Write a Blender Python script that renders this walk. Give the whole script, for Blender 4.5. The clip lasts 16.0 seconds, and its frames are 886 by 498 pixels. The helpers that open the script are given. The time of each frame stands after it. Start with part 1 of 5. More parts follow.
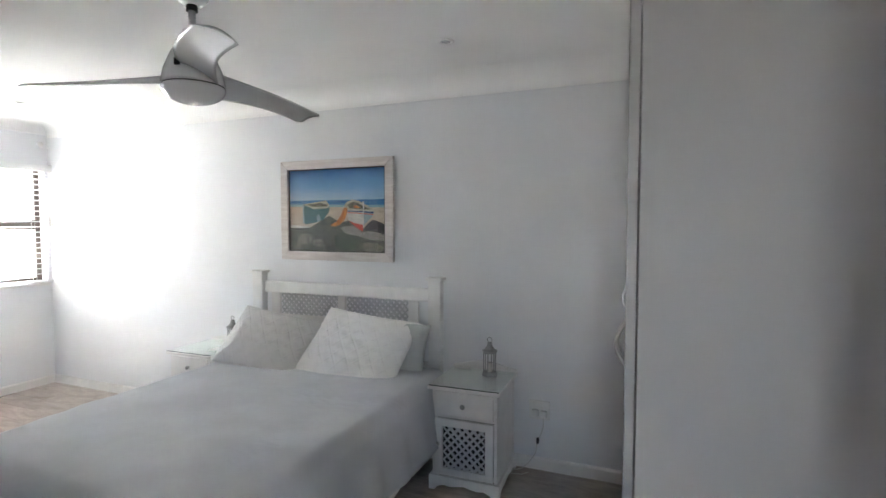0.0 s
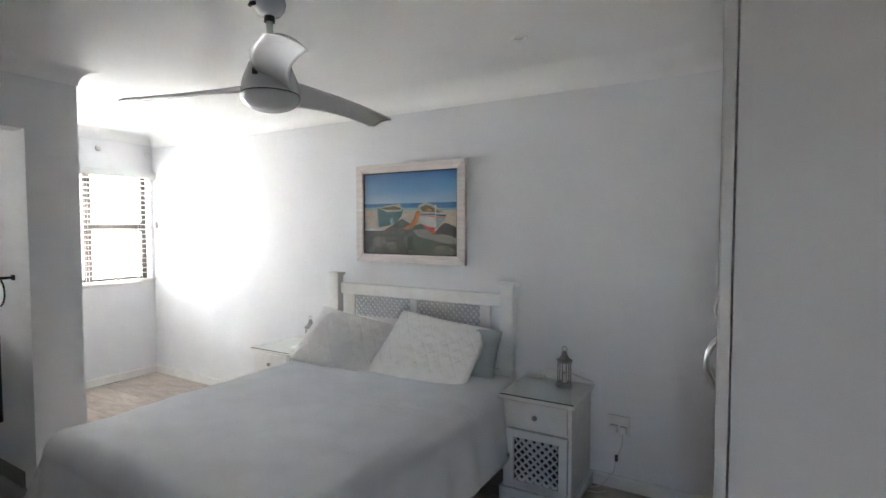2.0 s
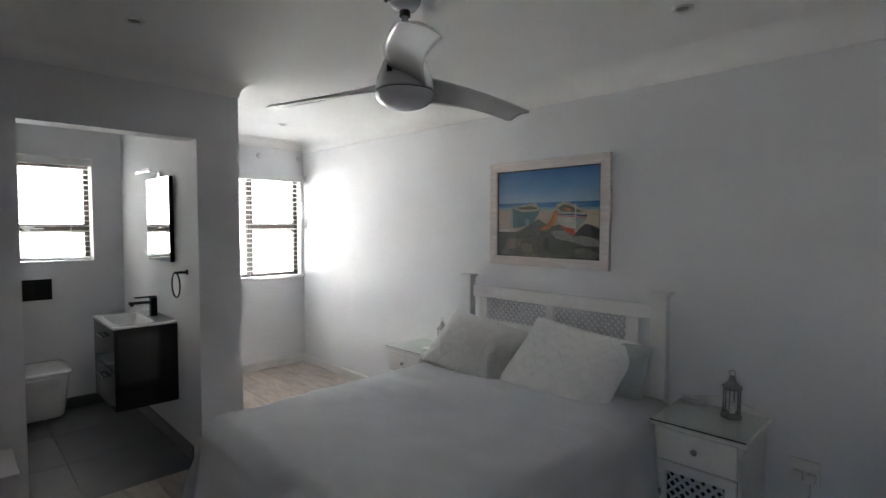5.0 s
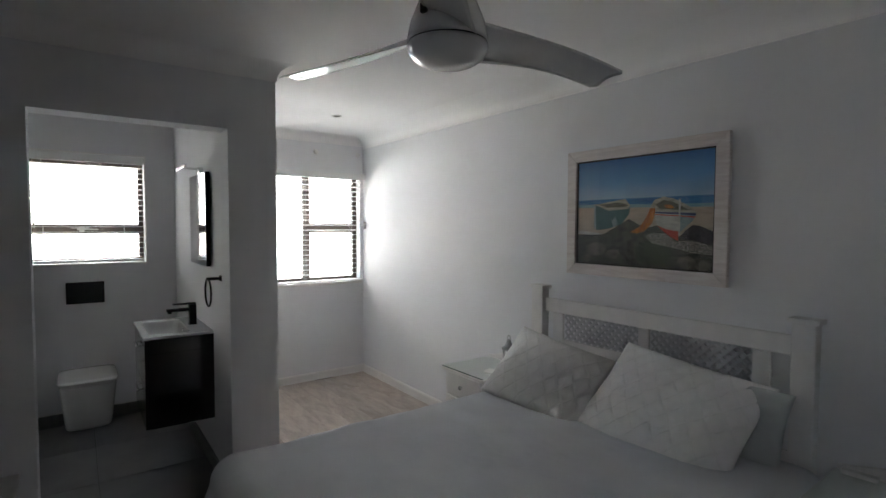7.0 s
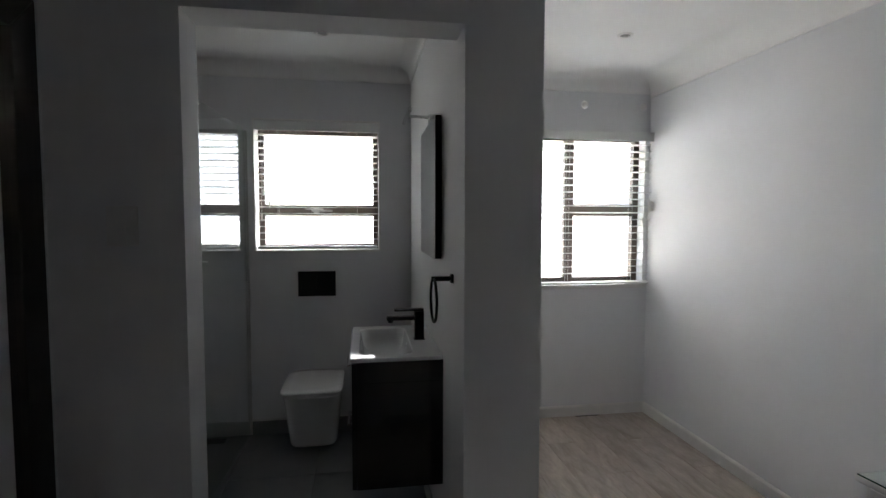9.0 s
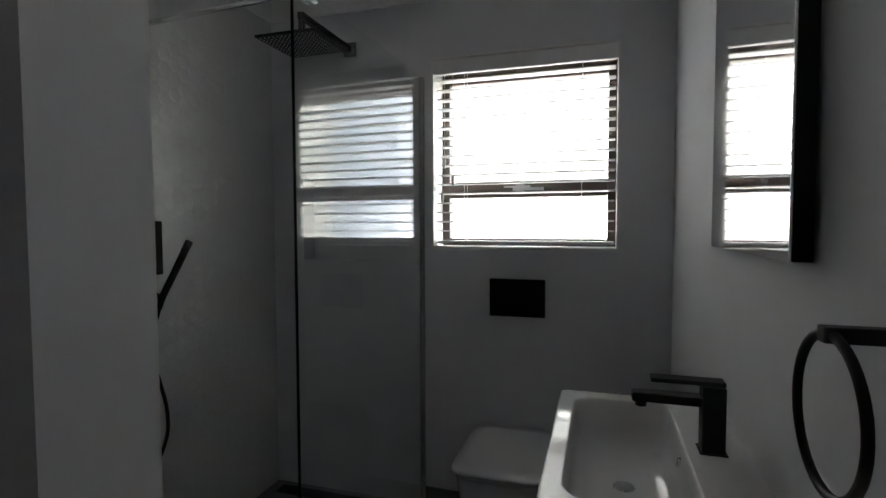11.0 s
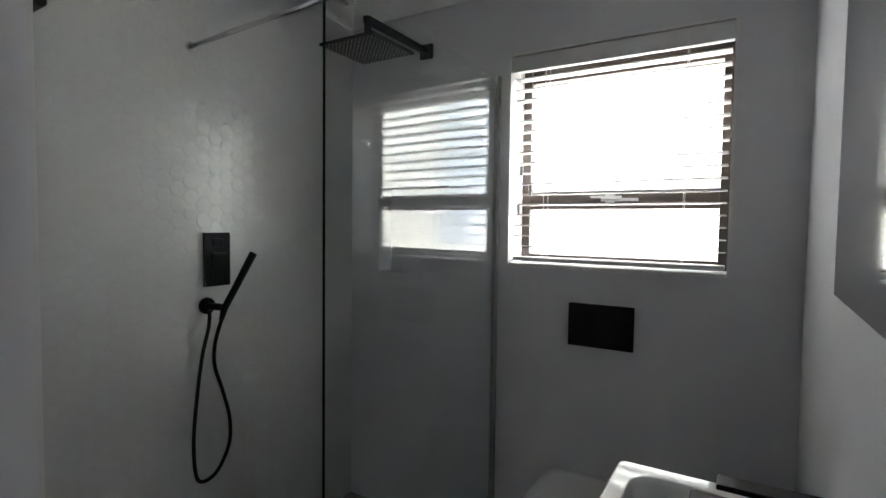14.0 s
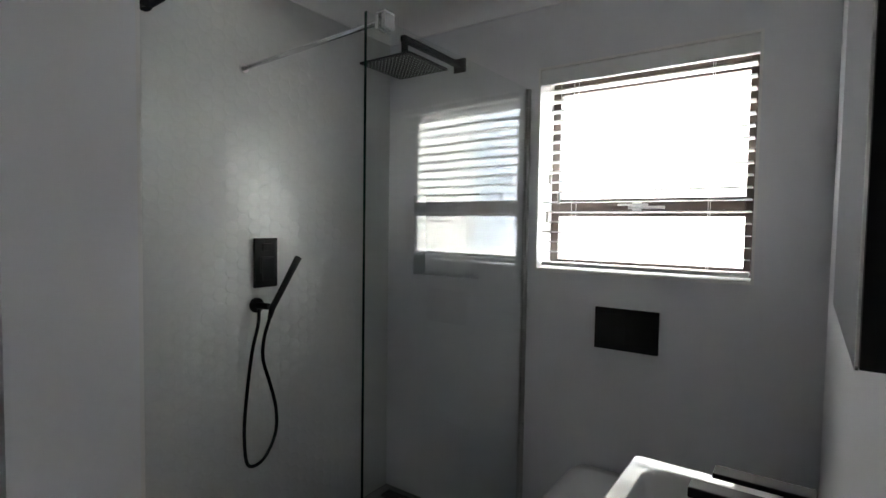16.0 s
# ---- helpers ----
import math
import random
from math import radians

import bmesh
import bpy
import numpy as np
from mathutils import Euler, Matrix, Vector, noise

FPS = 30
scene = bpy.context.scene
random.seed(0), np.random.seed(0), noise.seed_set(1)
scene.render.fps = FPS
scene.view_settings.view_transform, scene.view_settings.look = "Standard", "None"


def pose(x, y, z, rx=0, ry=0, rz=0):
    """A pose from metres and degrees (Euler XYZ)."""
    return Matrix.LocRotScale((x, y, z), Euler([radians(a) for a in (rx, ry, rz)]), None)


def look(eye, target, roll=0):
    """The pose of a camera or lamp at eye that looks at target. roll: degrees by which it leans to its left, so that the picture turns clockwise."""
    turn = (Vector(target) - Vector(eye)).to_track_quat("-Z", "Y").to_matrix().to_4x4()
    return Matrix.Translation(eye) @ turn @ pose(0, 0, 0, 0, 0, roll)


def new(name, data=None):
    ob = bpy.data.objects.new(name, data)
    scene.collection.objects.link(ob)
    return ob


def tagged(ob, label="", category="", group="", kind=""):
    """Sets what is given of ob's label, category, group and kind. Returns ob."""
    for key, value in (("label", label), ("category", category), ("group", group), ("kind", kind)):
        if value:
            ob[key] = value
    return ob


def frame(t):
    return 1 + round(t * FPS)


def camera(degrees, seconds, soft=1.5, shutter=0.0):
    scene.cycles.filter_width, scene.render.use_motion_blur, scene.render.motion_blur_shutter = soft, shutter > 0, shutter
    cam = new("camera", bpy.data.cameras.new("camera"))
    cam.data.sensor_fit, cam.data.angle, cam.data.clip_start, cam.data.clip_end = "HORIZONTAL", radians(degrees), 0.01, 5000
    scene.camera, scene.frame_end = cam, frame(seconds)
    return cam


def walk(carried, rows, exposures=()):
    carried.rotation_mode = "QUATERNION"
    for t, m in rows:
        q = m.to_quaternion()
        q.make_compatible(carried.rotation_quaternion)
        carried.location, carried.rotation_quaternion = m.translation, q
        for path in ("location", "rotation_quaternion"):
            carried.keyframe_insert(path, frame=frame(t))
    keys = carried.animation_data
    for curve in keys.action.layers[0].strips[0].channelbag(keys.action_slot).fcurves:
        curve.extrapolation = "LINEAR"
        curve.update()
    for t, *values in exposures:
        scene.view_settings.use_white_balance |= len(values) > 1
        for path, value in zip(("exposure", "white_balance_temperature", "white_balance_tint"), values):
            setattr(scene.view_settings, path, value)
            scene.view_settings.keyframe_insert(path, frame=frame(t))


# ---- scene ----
cam = camera(82.4, 16.0)
# seconds, x, y, z, yaw, pitch, roll
ROWS = [
    (0.0, -0.000, -0.000, 1.506, 21.96, -2.77, 0.01),
    (0.5, -0.015, 0.021, 1.506, 23.12, -2.62, -0.02),
    (1.0, -0.012, 0.034, 1.508, 24.86, -2.57, -0.04),
    (1.5, -0.004, 0.055, 1.510, 27.40, -2.55, -0.04),
    (2.0, -0.003, 0.073, 1.515, 30.62, -2.57, 0.01),
    (2.5, -0.014, 0.084, 1.511, 33.70, -2.54, 0.04),
    (3.0, -0.030, 0.094, 1.517, 36.25, -2.65, 0.09),
    (3.5, -0.048, 0.092, 1.508, 38.34, -2.48, -0.10),
    (4.0, -0.057, 0.110, 1.512, 40.64, -2.50, -0.13),
    (6.5, -0.361, 0.496, 1.536, 51.71, -2.67, -0.14),
    (7.0, -0.481, 0.638, 1.528, 54.11, -2.60, -0.18),
    (7.5, -0.682, 0.767, 1.501, 60.03, -2.70, -0.29),
    (8.0, -0.992, 0.848, 1.486, 66.61, -2.98, -0.37),
    (8.5, -1.355, 0.899, 1.452, 73.01, -3.00, -0.14),
    (9.0, -1.798, 0.988, 1.438, 81.04, -3.40, -0.10),
    (9.5, -2.223, 0.980, 1.362, 89.67, -2.99, -0.15),
    (10.0, -2.555, 1.012, 1.327, 97.29, -2.87, 0.12),
    (12.5, -3.294, 1.038, 1.340, 115.86, -2.70, -0.53),
    (13.0, -3.292, 1.093, 1.366, 118.60, -2.78, -0.59),
    (13.5, -3.284, 1.113, 1.370, 119.44, -2.64, -0.69),
    (14.0, -3.298, 1.155, 1.384, 121.21, -2.72, -0.73),
    (14.5, -3.294, 1.175, 1.393, 122.74, -2.61, -0.73),
    (15.0, -3.274, 1.189, 1.405, 123.95, -2.69, -0.76),
    (15.5, -3.227, 1.176, 1.417, 123.82, -2.86, -0.84),
    (16.0, -3.211, 1.225, 1.407, 125.16, -2.67, -0.88),
]
EXPOSURES = [(0, 5.25), (2, 5.1), (4, 4.5), (7, 3.65), (8, 3.38), (9, 3.08), (10, 2.65), (12.5, 3.42), (14, 3.63), (16, 3.85)]
walk(cam, [(t, pose(x, y, z, 90 + pitch, roll, yaw)) for t, x, y, z, yaw, pitch, roll in ROWS], EXPOSURES)

# ---- world and light ----
world = bpy.data.worlds.new("sky")
scene.world = world
world.use_nodes = True
wn = world.node_tree
sky = wn.nodes.new("ShaderNodeTexSky")
sky.sky_type, sky.sun_disc = 'NISHITA', False
sky.sun_elevation, sky.sun_rotation = radians(48), radians(10.6)
wn.links.new(sky.outputs[0], wn.nodes["Background"].inputs[0])
wn.nodes["Background"].inputs[1].default_value = 0.1
sun = new("sun", bpy.data.lights.new("sun", 'SUN'))
sun.data.energy, sun.data.angle, sun.data.color = 4.5, radians(0.6), (1.0, 0.96, 0.9)
sun.matrix_basis = look((1.5, 8, 9), (0, 0, 0))
# unseen area lamp added high outside, boosting the sky's light through the windows
sky_lamp = new("sky_lamp", bpy.data.lights.new("sky_lamp", 'AREA'))
sky_lamp.data.shape, sky_lamp.data.size, sky_lamp.data.size_y, sky_lamp.data.energy = 'RECTANGLE', 5.5, 2.2, 350
sky_lamp.data.color = (0.93, 0.97, 1.0)
sky_lamp.matrix_basis = look((-8.4, 5.4, 4.5), (-5.2, 2.5, 1.5))
GLOW = 0.20          # emission of the neighbour's wall outside the windows, standing for sunlight on it

# ---- plan, in metres ----
XW, XP, YB, YL = -5.245, -3.395, 3.056, 0.10     # window wall, partition face, bed wall, left wall
XPI = -3.545                                     # partition's bathroom face
YM, YS = 1.31, -0.56                             # mirror wall, shower wall
YPE = 1.57                                       # partition's end
XR, YH = 0.60, -1.60                             # wall behind the wardrobe, far end of the entrance hall
YG = 0.242                                       # shower screen
ZC, ZD = 2.43, 2.05                              # ceiling, door head


# ---- materials ----
def nodes_of(name):
    m = bpy.data.materials.new(name)
    m.use_nodes = True
    t = m.node_tree
    return m, t, t.nodes["Principled BSDF"]


def mat(name, color, rough=0.5, metal=0.0, vary=0.06, scale=6.0, bump=0.0, bscale=60.0, coat=0.0, random_tone=0.0, spec=0.5):
    """A plain surface with soft large-scale variation, fine relief and uneven gloss."""
    m, t, b = nodes_of(name)
    co = t.nodes.new("ShaderNodeTexCoord")
    n1 = t.nodes.new("ShaderNodeTexNoise")
    n1.inputs["Scale"].default_value, n1.inputs["Detail"].default_value = scale, 6
    t.links.new(co.outputs["Object"], n1.inputs["Vector"])
    ramp = t.nodes.new("ShaderNodeMapRange")
    ramp.inputs[1].default_value, ramp.inputs[2].default_value = 0.3, 0.7
    ramp.inputs[3].default_value, ramp.inputs[4].default_value = 1 - vary, 1 + vary
    t.links.new(n1.outputs[0], ramp.inputs[0])
    value = ramp.outputs[0]
    if random_tone:
        oi = t.nodes.new("ShaderNodeObjectInfo")
        r2 = t.nodes.new("ShaderNodeMapRange")
        r2.inputs[3].default_value, r2.inputs[4].default_value = 1 - random_tone, 1 + random_tone
        t.links.new(oi.outputs["Random"], r2.inputs[0])
        mu = t.nodes.new("ShaderNodeMath")
        mu.operation = 'MULTIPLY'
        t.links.new(value, mu.inputs[0])
        t.links.new(r2.outputs[0], mu.inputs[1])
        value = mu.outputs[0]
    mix = t.nodes.new("ShaderNodeVectorMath")
    mix.operation = 'SCALE'
    mix.inputs[0].default_value = color
    t.links.new(value, mix.inputs["Scale"])
    t.links.new(mix.outputs[0], b.inputs["Base Color"])
    b.inputs["Metallic"].default_value = metal
    b.inputs["Specular IOR Level"].default_value = spec
    rr = t.nodes.new("ShaderNodeMapRange")
    rr.inputs[3].default_value, rr.inputs[4].default_value = max(rough - 0.06, 0.02), min(rough + 0.06, 1)
    t.links.new(n1.outputs[0], rr.inputs[0])
    t.links.new(rr.outputs[0], b.inputs["Roughness"])
    b.inputs["Coat Weight"].default_value = coat
    if bump:
        n2 = t.nodes.new("ShaderNodeTexNoise")
        n2.inputs["Scale"].default_value, n2.inputs["Detail"].default_value = bscale, 4
        t.links.new(co.outputs["Object"], n2.inputs["Vector"])
        bp = t.nodes.new("ShaderNodeBump")
        bp.inputs["Strength"].default_value, bp.inputs["Distance"].default_value = bump, 0.002
        t.links.new(n2.outputs[0], bp.inputs["Height"])
        t.links.new(bp.outputs[0], b.inputs["Normal"])
    return m


def wood(name, dark, light, along=(0.6, 9.0, 9.0), rough=0.45, tone=0.12, bump=0.15, wobble=1.2):
    """Wood with grain stretched along one axis; each piece takes its own tone and its own stretch of grain."""
    m, t, b = nodes_of(name)
    co = t.nodes.new("ShaderNodeTexCoord")
    oi = t.nodes.new("ShaderNodeObjectInfo")
    ad = t.nodes.new("ShaderNodeVectorMath")
    ad.operation = 'ADD'
    sc = t.nodes.new("ShaderNodeVectorMath")
    sc.operation = 'SCALE'
    sc.inputs[0].default_value = (37.0, 11.0, 5.0)
    t.links.new(oi.outputs["Random"], sc.inputs["Scale"])
    t.links.new(co.outputs["Object"], ad.inputs[0])
    t.links.new(sc.outputs[0], ad.inputs[1])
    mp = t.nodes.new("ShaderNodeMapping")
    mp.inputs["Scale"].default_value = along
    t.links.new(ad.outputs[0], mp.inputs[0])
    n1 = t.nodes.new("ShaderNodeTexNoise")
    n1.inputs["Scale"].default_value, n1.inputs["Detail"].default_value, n1.inputs["Distortion"].default_value = 2.2, 8, wobble
    n2 = t.nodes.new("ShaderNodeTexNoise")
    n2.inputs["Scale"].default_value, n2.inputs["Detail"].default_value = 14, 6
    t.links.new(mp.outputs[0], n1.inputs["Vector"])
    t.links.new(mp.outputs[0], n2.inputs["Vector"])
    mx = t.nodes.new("ShaderNodeMix")
    mx.inputs[0].default_value = 0.35
    t.links.new(n1.outputs[0], mx.inputs[2])
    t.links.new(n2.outputs[0], mx.inputs[3])
    ra = t.nodes.new("ShaderNodeValToRGB")
    ra.color_ramp.elements[0].position, ra.color_ramp.elements[1].position = 0.34, 0.66
    ra.color_ramp.elements[0].color, ra.color_ramp.elements[1].color = (*dark, 1), (*light, 1)
    t.links.new(mx.outputs[0], ra.inputs[0])
    r2 = t.nodes.new("ShaderNodeMapRange")
    r2.inputs[3].default_value, r2.inputs[4].default_value = 1 - tone, 1 + tone
    t.links.new(oi.outputs["Random"], r2.inputs[0])
    vs = t.nodes.new("ShaderNodeVectorMath")
    vs.operation = 'SCALE'
    t.links.new(ra.outputs[0], vs.inputs[0])
    t.links.new(r2.outputs[0], vs.inputs["Scale"])
    t.links.new(vs.outputs[0], b.inputs["Base Color"])
    rr = t.nodes.new("ShaderNodeMapRange")
    rr.inputs[3].default_value, rr.inputs[4].default_value = rough - 0.08, rough + 0.08
    t.links.new(n2.outputs[0], rr.inputs[0])
    t.links.new(rr.outputs[0], b.inputs["Roughness"])
    bp = t.nodes.new("ShaderNodeBump")
    bp.inputs["Strength"].default_value, bp.inputs["Distance"].default_value = bump, 0.001
    t.links.new(n2.outputs[0], bp.inputs["Height"])
    t.links.new(bp.outputs[0], b.inputs["Normal"])
    return m


def clear(name, color, rough=0.0, ior=1.5):
    """Thin clear glass: it lets light straight through and mirrors more of it at a glancing angle."""
    m, t, b = nodes_of(name)
    t.nodes.remove(b)
    out = t.nodes["Material Output"]
    tr = t.nodes.new("ShaderNodeBsdfTransparent")
    tr.inputs[0].default_value = (*color, 1)
    gs = t.nodes.new("ShaderNodeBsdfGlossy")
    gs.inputs["Roughness"].default_value = rough
    lw = t.nodes.new("ShaderNodeLayerWeight")
    lw.inputs["Blend"].default_value = 0.5
    pw = t.nodes.new("ShaderNodeMath")
    pw.operation, pw.inputs[1].default_value = 'POWER', 5.0
    fr = t.nodes.new("ShaderNodeMath")
    fr.operation, fr.inputs[1].default_value, fr.inputs[2].default_value = 'MULTIPLY_ADD', 0.96, ((ior - 1) / (ior + 1)) ** 2
    t.links.new(lw.outputs["Facing"], pw.inputs[0])
    t.links.new(pw.outputs[0], fr.inputs[0])
    mx = t.nodes.new("ShaderNodeMixShader")
    t.links.new(fr.outputs[0], mx.inputs[0])
    t.links.new(tr.outputs[0], mx.inputs[1])
    t.links.new(gs.outputs[0], mx.inputs[2])
    t.links.new(mx.outputs[0], out.inputs[0])
    return m


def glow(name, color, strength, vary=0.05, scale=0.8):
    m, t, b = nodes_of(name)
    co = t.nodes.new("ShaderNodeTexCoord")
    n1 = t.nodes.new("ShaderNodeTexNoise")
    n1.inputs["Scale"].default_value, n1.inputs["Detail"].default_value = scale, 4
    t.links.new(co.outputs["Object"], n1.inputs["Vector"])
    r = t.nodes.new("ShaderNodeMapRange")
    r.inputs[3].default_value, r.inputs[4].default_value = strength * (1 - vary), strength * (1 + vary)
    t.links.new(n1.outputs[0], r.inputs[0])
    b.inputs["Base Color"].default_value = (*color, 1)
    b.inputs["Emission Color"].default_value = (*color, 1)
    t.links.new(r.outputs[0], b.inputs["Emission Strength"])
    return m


PAINT = mat("grey wall paint", (0.79, 0.792, 0.806), 0.85, vary=0.025, scale=2.5, bump=0.12, bscale=220, spec=0.25)
BPAINT = mat("bathroom grey paint", (0.725, 0.725, 0.742), 0.75, vary=0.025, scale=2.5, bump=0.1, bscale=200, spec=0.3)
CEIL = mat("ceiling white", (0.88, 0.872, 0.865), 0.9, vary=0.02, scale=2.0, bump=0.08, bscale=180, spec=0.25)
TRIM = mat("white trim enamel", (0.78, 0.765, 0.745), 0.35, vary=0.03, scale=9, bump=0.06, bscale=90)
FURN = mat("white furniture paint", (0.78, 0.765, 0.75), 0.4, vary=0.04, scale=12, bump=0.12, bscale=70)
WARD = mat("wardrobe board", (0.46, 0.437, 0.415), 0.42, vary=0.03, scale=3, bump=0.05, bscale=120)
EDGE = mat("dark gap", (0.03, 0.03, 0.03), 0.7)
FLOORWOOD = wood("greyed oak floor", (0.32, 0.26, 0.222), (0.53, 0.455, 0.40), (1.3, 4.2, 4.2), 0.40, 0.06)
TILE = mat("dark floor tile", (0.19, 0.19, 0.195), 0.42, vary=0.12, scale=5, bump=0.15, bscale=60, random_tone=0.06)
GROUT = mat("grout", (0.10, 0.10, 0.10), 0.9, vary=0.1, scale=30)
PENNY = mat("white round mosaic", (0.69, 0.69, 0.675), 0.19, vary=0.02, scale=40, random_tone=0.012)
PGROUT = mat("white grout", (0.635, 0.635, 0.62), 0.6, vary=0.02, scale=50, bump=0.2, bscale=200)
DUVET = mat("blue-grey duvet cotton", (0.58, 0.592, 0.615), 0.85, vary=0.05, scale=5, bump=0.35, bscale=35, spec=0.2)
PILLOWC = mat("blue-grey pillow cotton", (0.50, 0.53, 0.525), 0.85, vary=0.05, scale=8, bump=0.3, bscale=40, spec=0.2)
QUILT = mat("white quilted cotton", (0.85, 0.845, 0.83), 0.85, vary=0.03, scale=14, bump=0.4, bscale=55, spec=0.2)
SHEET = mat("white sheet", (0.75, 0.74, 0.73), 0.9, vary=0.04, scale=12, bump=0.25, bscale=50, spec=0.2)
LATT = mat("grey lattice", (0.55, 0.56, 0.57), 0.6, vary=0.08, scale=20)
NEARBLACK = mat("near-black cupboard shade and divan", (0.018, 0.018, 0.02), 0.85, vary=0.1)
BRONZE = mat("dark brown aluminium", (0.075, 0.055, 0.047), 0.4, metal=0.2, vary=0.06, scale=15)
RAILW = mat("white blind rail", (0.78, 0.78, 0.77), 0.4, vary=0.02, scale=8)
SLAT = mat("white blind slat", (0.78, 0.78, 0.77), 0.4, vary=0.02, scale=8)
CORD = mat("white cord", (0.7, 0.7, 0.68), 0.8)
BLACK = mat("matt black metal", (0.010, 0.010, 0.011), 0.5, metal=0.0, vary=0.1, scale=20, spec=0.25)
VANITY = mat("black gloss board", (0.014, 0.014, 0.016), 0.16, vary=0.15, scale=6, coat=0.3)
CERAMIC = mat("white glazed ceramic", (0.80, 0.80, 0.795), 0.08, vary=0.015, scale=5, coat=0.4)
CHROME = mat("chrome", (0.75, 0.75, 0.76), 0.12, metal=1.0, vary=0.03)
STEEL = mat("brushed steel", (0.52, 0.51, 0.50), 0.3, metal=1.0, vary=0.05, scale=30)
FANW = mat("white fan lacquer", (0.76, 0.76, 0.75), 0.16, vary=0.02, scale=6, coat=0.5)
LINE = mat("black rubber line", (0.02, 0.02, 0.02), 0.6)
FRAMEW = wood("limewashed frame", (0.60, 0.53, 0.50), (0.76, 0.71, 0.68), (1.5, 14, 14), 0.5, 0.04)
DARKWOOD = wood("dark stained frame", (0.018, 0.014, 0.012), (0.04, 0.03, 0.026), (9, 9, 0.8), 0.4, 0.05)
PLASTIC = mat("white plastic", (0.78, 0.77, 0.75), 0.35, vary=0.02, scale=20)
CABLE = mat("pale cable", (0.62, 0.6, 0.57), 0.6)
PEWTER = mat("antique pewter", (0.34, 0.34, 0.335), 0.42, metal=0.85, vary=0.2, scale=40, bump=0.3, bscale=90)
WAX = mat("pale wax", (0.66, 0.64, 0.6), 0.5, vary=0.04, scale=20)
MIRROR = mat("mirror silver", (0.88, 0.89, 0.89), 0.02, metal=1.0, vary=0.0)
GLASS = clear("window glass", (1, 1, 1))
SHGLASS = clear("shower glass", (0.975, 0.993, 0.985), 0.0, 1.5)
GEDGE = clear("green glass edge", (0.05, 0.22, 0.17), 0.1)
TOPGLASS = clear("table-top glass", (0.965, 0.99, 0.98))
# plaster of the neighbour's walls: sunlight put in as emission
CREAM = glow("glowing cream plaster", (1.0, 0.965, 0.88), GLOW)
PALE = glow("glowing white plaster", (0.91, 0.945, 1.0), GLOW * 0.95)
# shade of the neighbour's windows is in this flat grey, without glow
SHADEW = mat("window glass in shade grey", (0.42, 0.45, 0.48), 0.2)
PAVE = mat("pale paving", (0.45, 0.43, 0.40), 0.9, vary=0.1, scale=4, bump=0.3)
BLOCKW = mat("light-blocking plaster", (0.6, 0.58, 0.55), 0.9, vary=0.05, scale=2)
LAMPG = mat("lamp reflector", (0.55, 0.55, 0.54), 0.25, metal=0.7)


# ---- building helpers ----
def thing(name, m, label, category, group="", kind=""):
    ob = new(name)
    ob.empty_display_size = 0.05
    ob.matrix_basis = m
    return tagged(ob, label, category, group, kind)


def mesh_of(name, bm, material, smooth=False):
    me = bpy.data.meshes.new(name)
    bm.normal_update()
    bm.to_mesh(me)
    bm.free()
    if smooth:
        for p in me.polygons:
            p.use_smooth = True
    me.materials.append(material)
    return me


def part(name, bm, material, parent=None, label="", smooth=False):
    ob = new(name, mesh_of(name, bm, material, smooth))
    ob.parent = parent
    return tagged(ob, label)


def add_box(bm, x0, x1, y0, y1, z0, z1):
    v = [bm.verts.new(p) for p in ((x0, y0, z0), (x1, y0, z0), (x1, y1, z0), (x0, y1, z0), (x0, y0, z1), (x1, y0, z1), (x1, y1, z1), (x0, y1, z1))]
    for q in ((0, 3, 2, 1), (4, 5, 6, 7), (0, 1, 5, 4), (1, 2, 6, 5), (2, 3, 7, 6), (3, 0, 4, 7)):
        bm.faces.new([v[i] for i in q])
    return v


def bevel(bm, r, seg=2):
    if r:
        bmesh.ops.bevel(bm, geom=list(bm.edges), offset=r, segments=seg, profile=0.6, affect='EDGES', clamp_overlap=True)
    return bm


def box(x0, x1, y0, y1, z0, z1, r=0.0, seg=2):
    bm = bmesh.new()
    add_box(bm, x0, x1, y0, y1, z0, z1)
    return bevel(bm, r, seg)


def boxes(*rows):
    bm = bmesh.new()
    for r in rows:
        add_box(bm, *r)
    return bm


def add_tube(bm, points, radius, n=10, closed=False):
    """A round tube along points."""
    pts = [Vector(p) for p in points]
    rings, up = [], None
    for i, p in enumerate(pts):
        a = pts[i - 1] if i or closed else pts[i]
        c = pts[(i + 1) % len(pts)] if i < len(pts) - 1 or closed else pts[i]
        d = (c - a).normalized()
        if up is None:
            up = d.orthogonal().normalized()
        up = (up - d * up.dot(d)).normalized()
        side = d.cross(up)
        r = radius[i] if isinstance(radius, (list, tuple)) else radius
        rings.append([bm.verts.new(p + (up * math.cos(k * math.tau / n) + side * math.sin(k * math.tau / n)) * r) for k in range(n)])
    pairs = list(zip(rings, rings[1:])) + ([(rings[-1], rings[0])] if closed else [])
    for a, c in pairs:
        for k in range(n):
            bm.faces.new((a[k], a[(k + 1) % n], c[(k + 1) % n], c[k]))
    if not closed:
        bm.faces.new(rings[0][::-1])
        bm.faces.new(rings[-1])
    return bm


def tube(points, radius, n=10, closed=False):
    return add_tube(bmesh.new(), points, radius, n, closed)


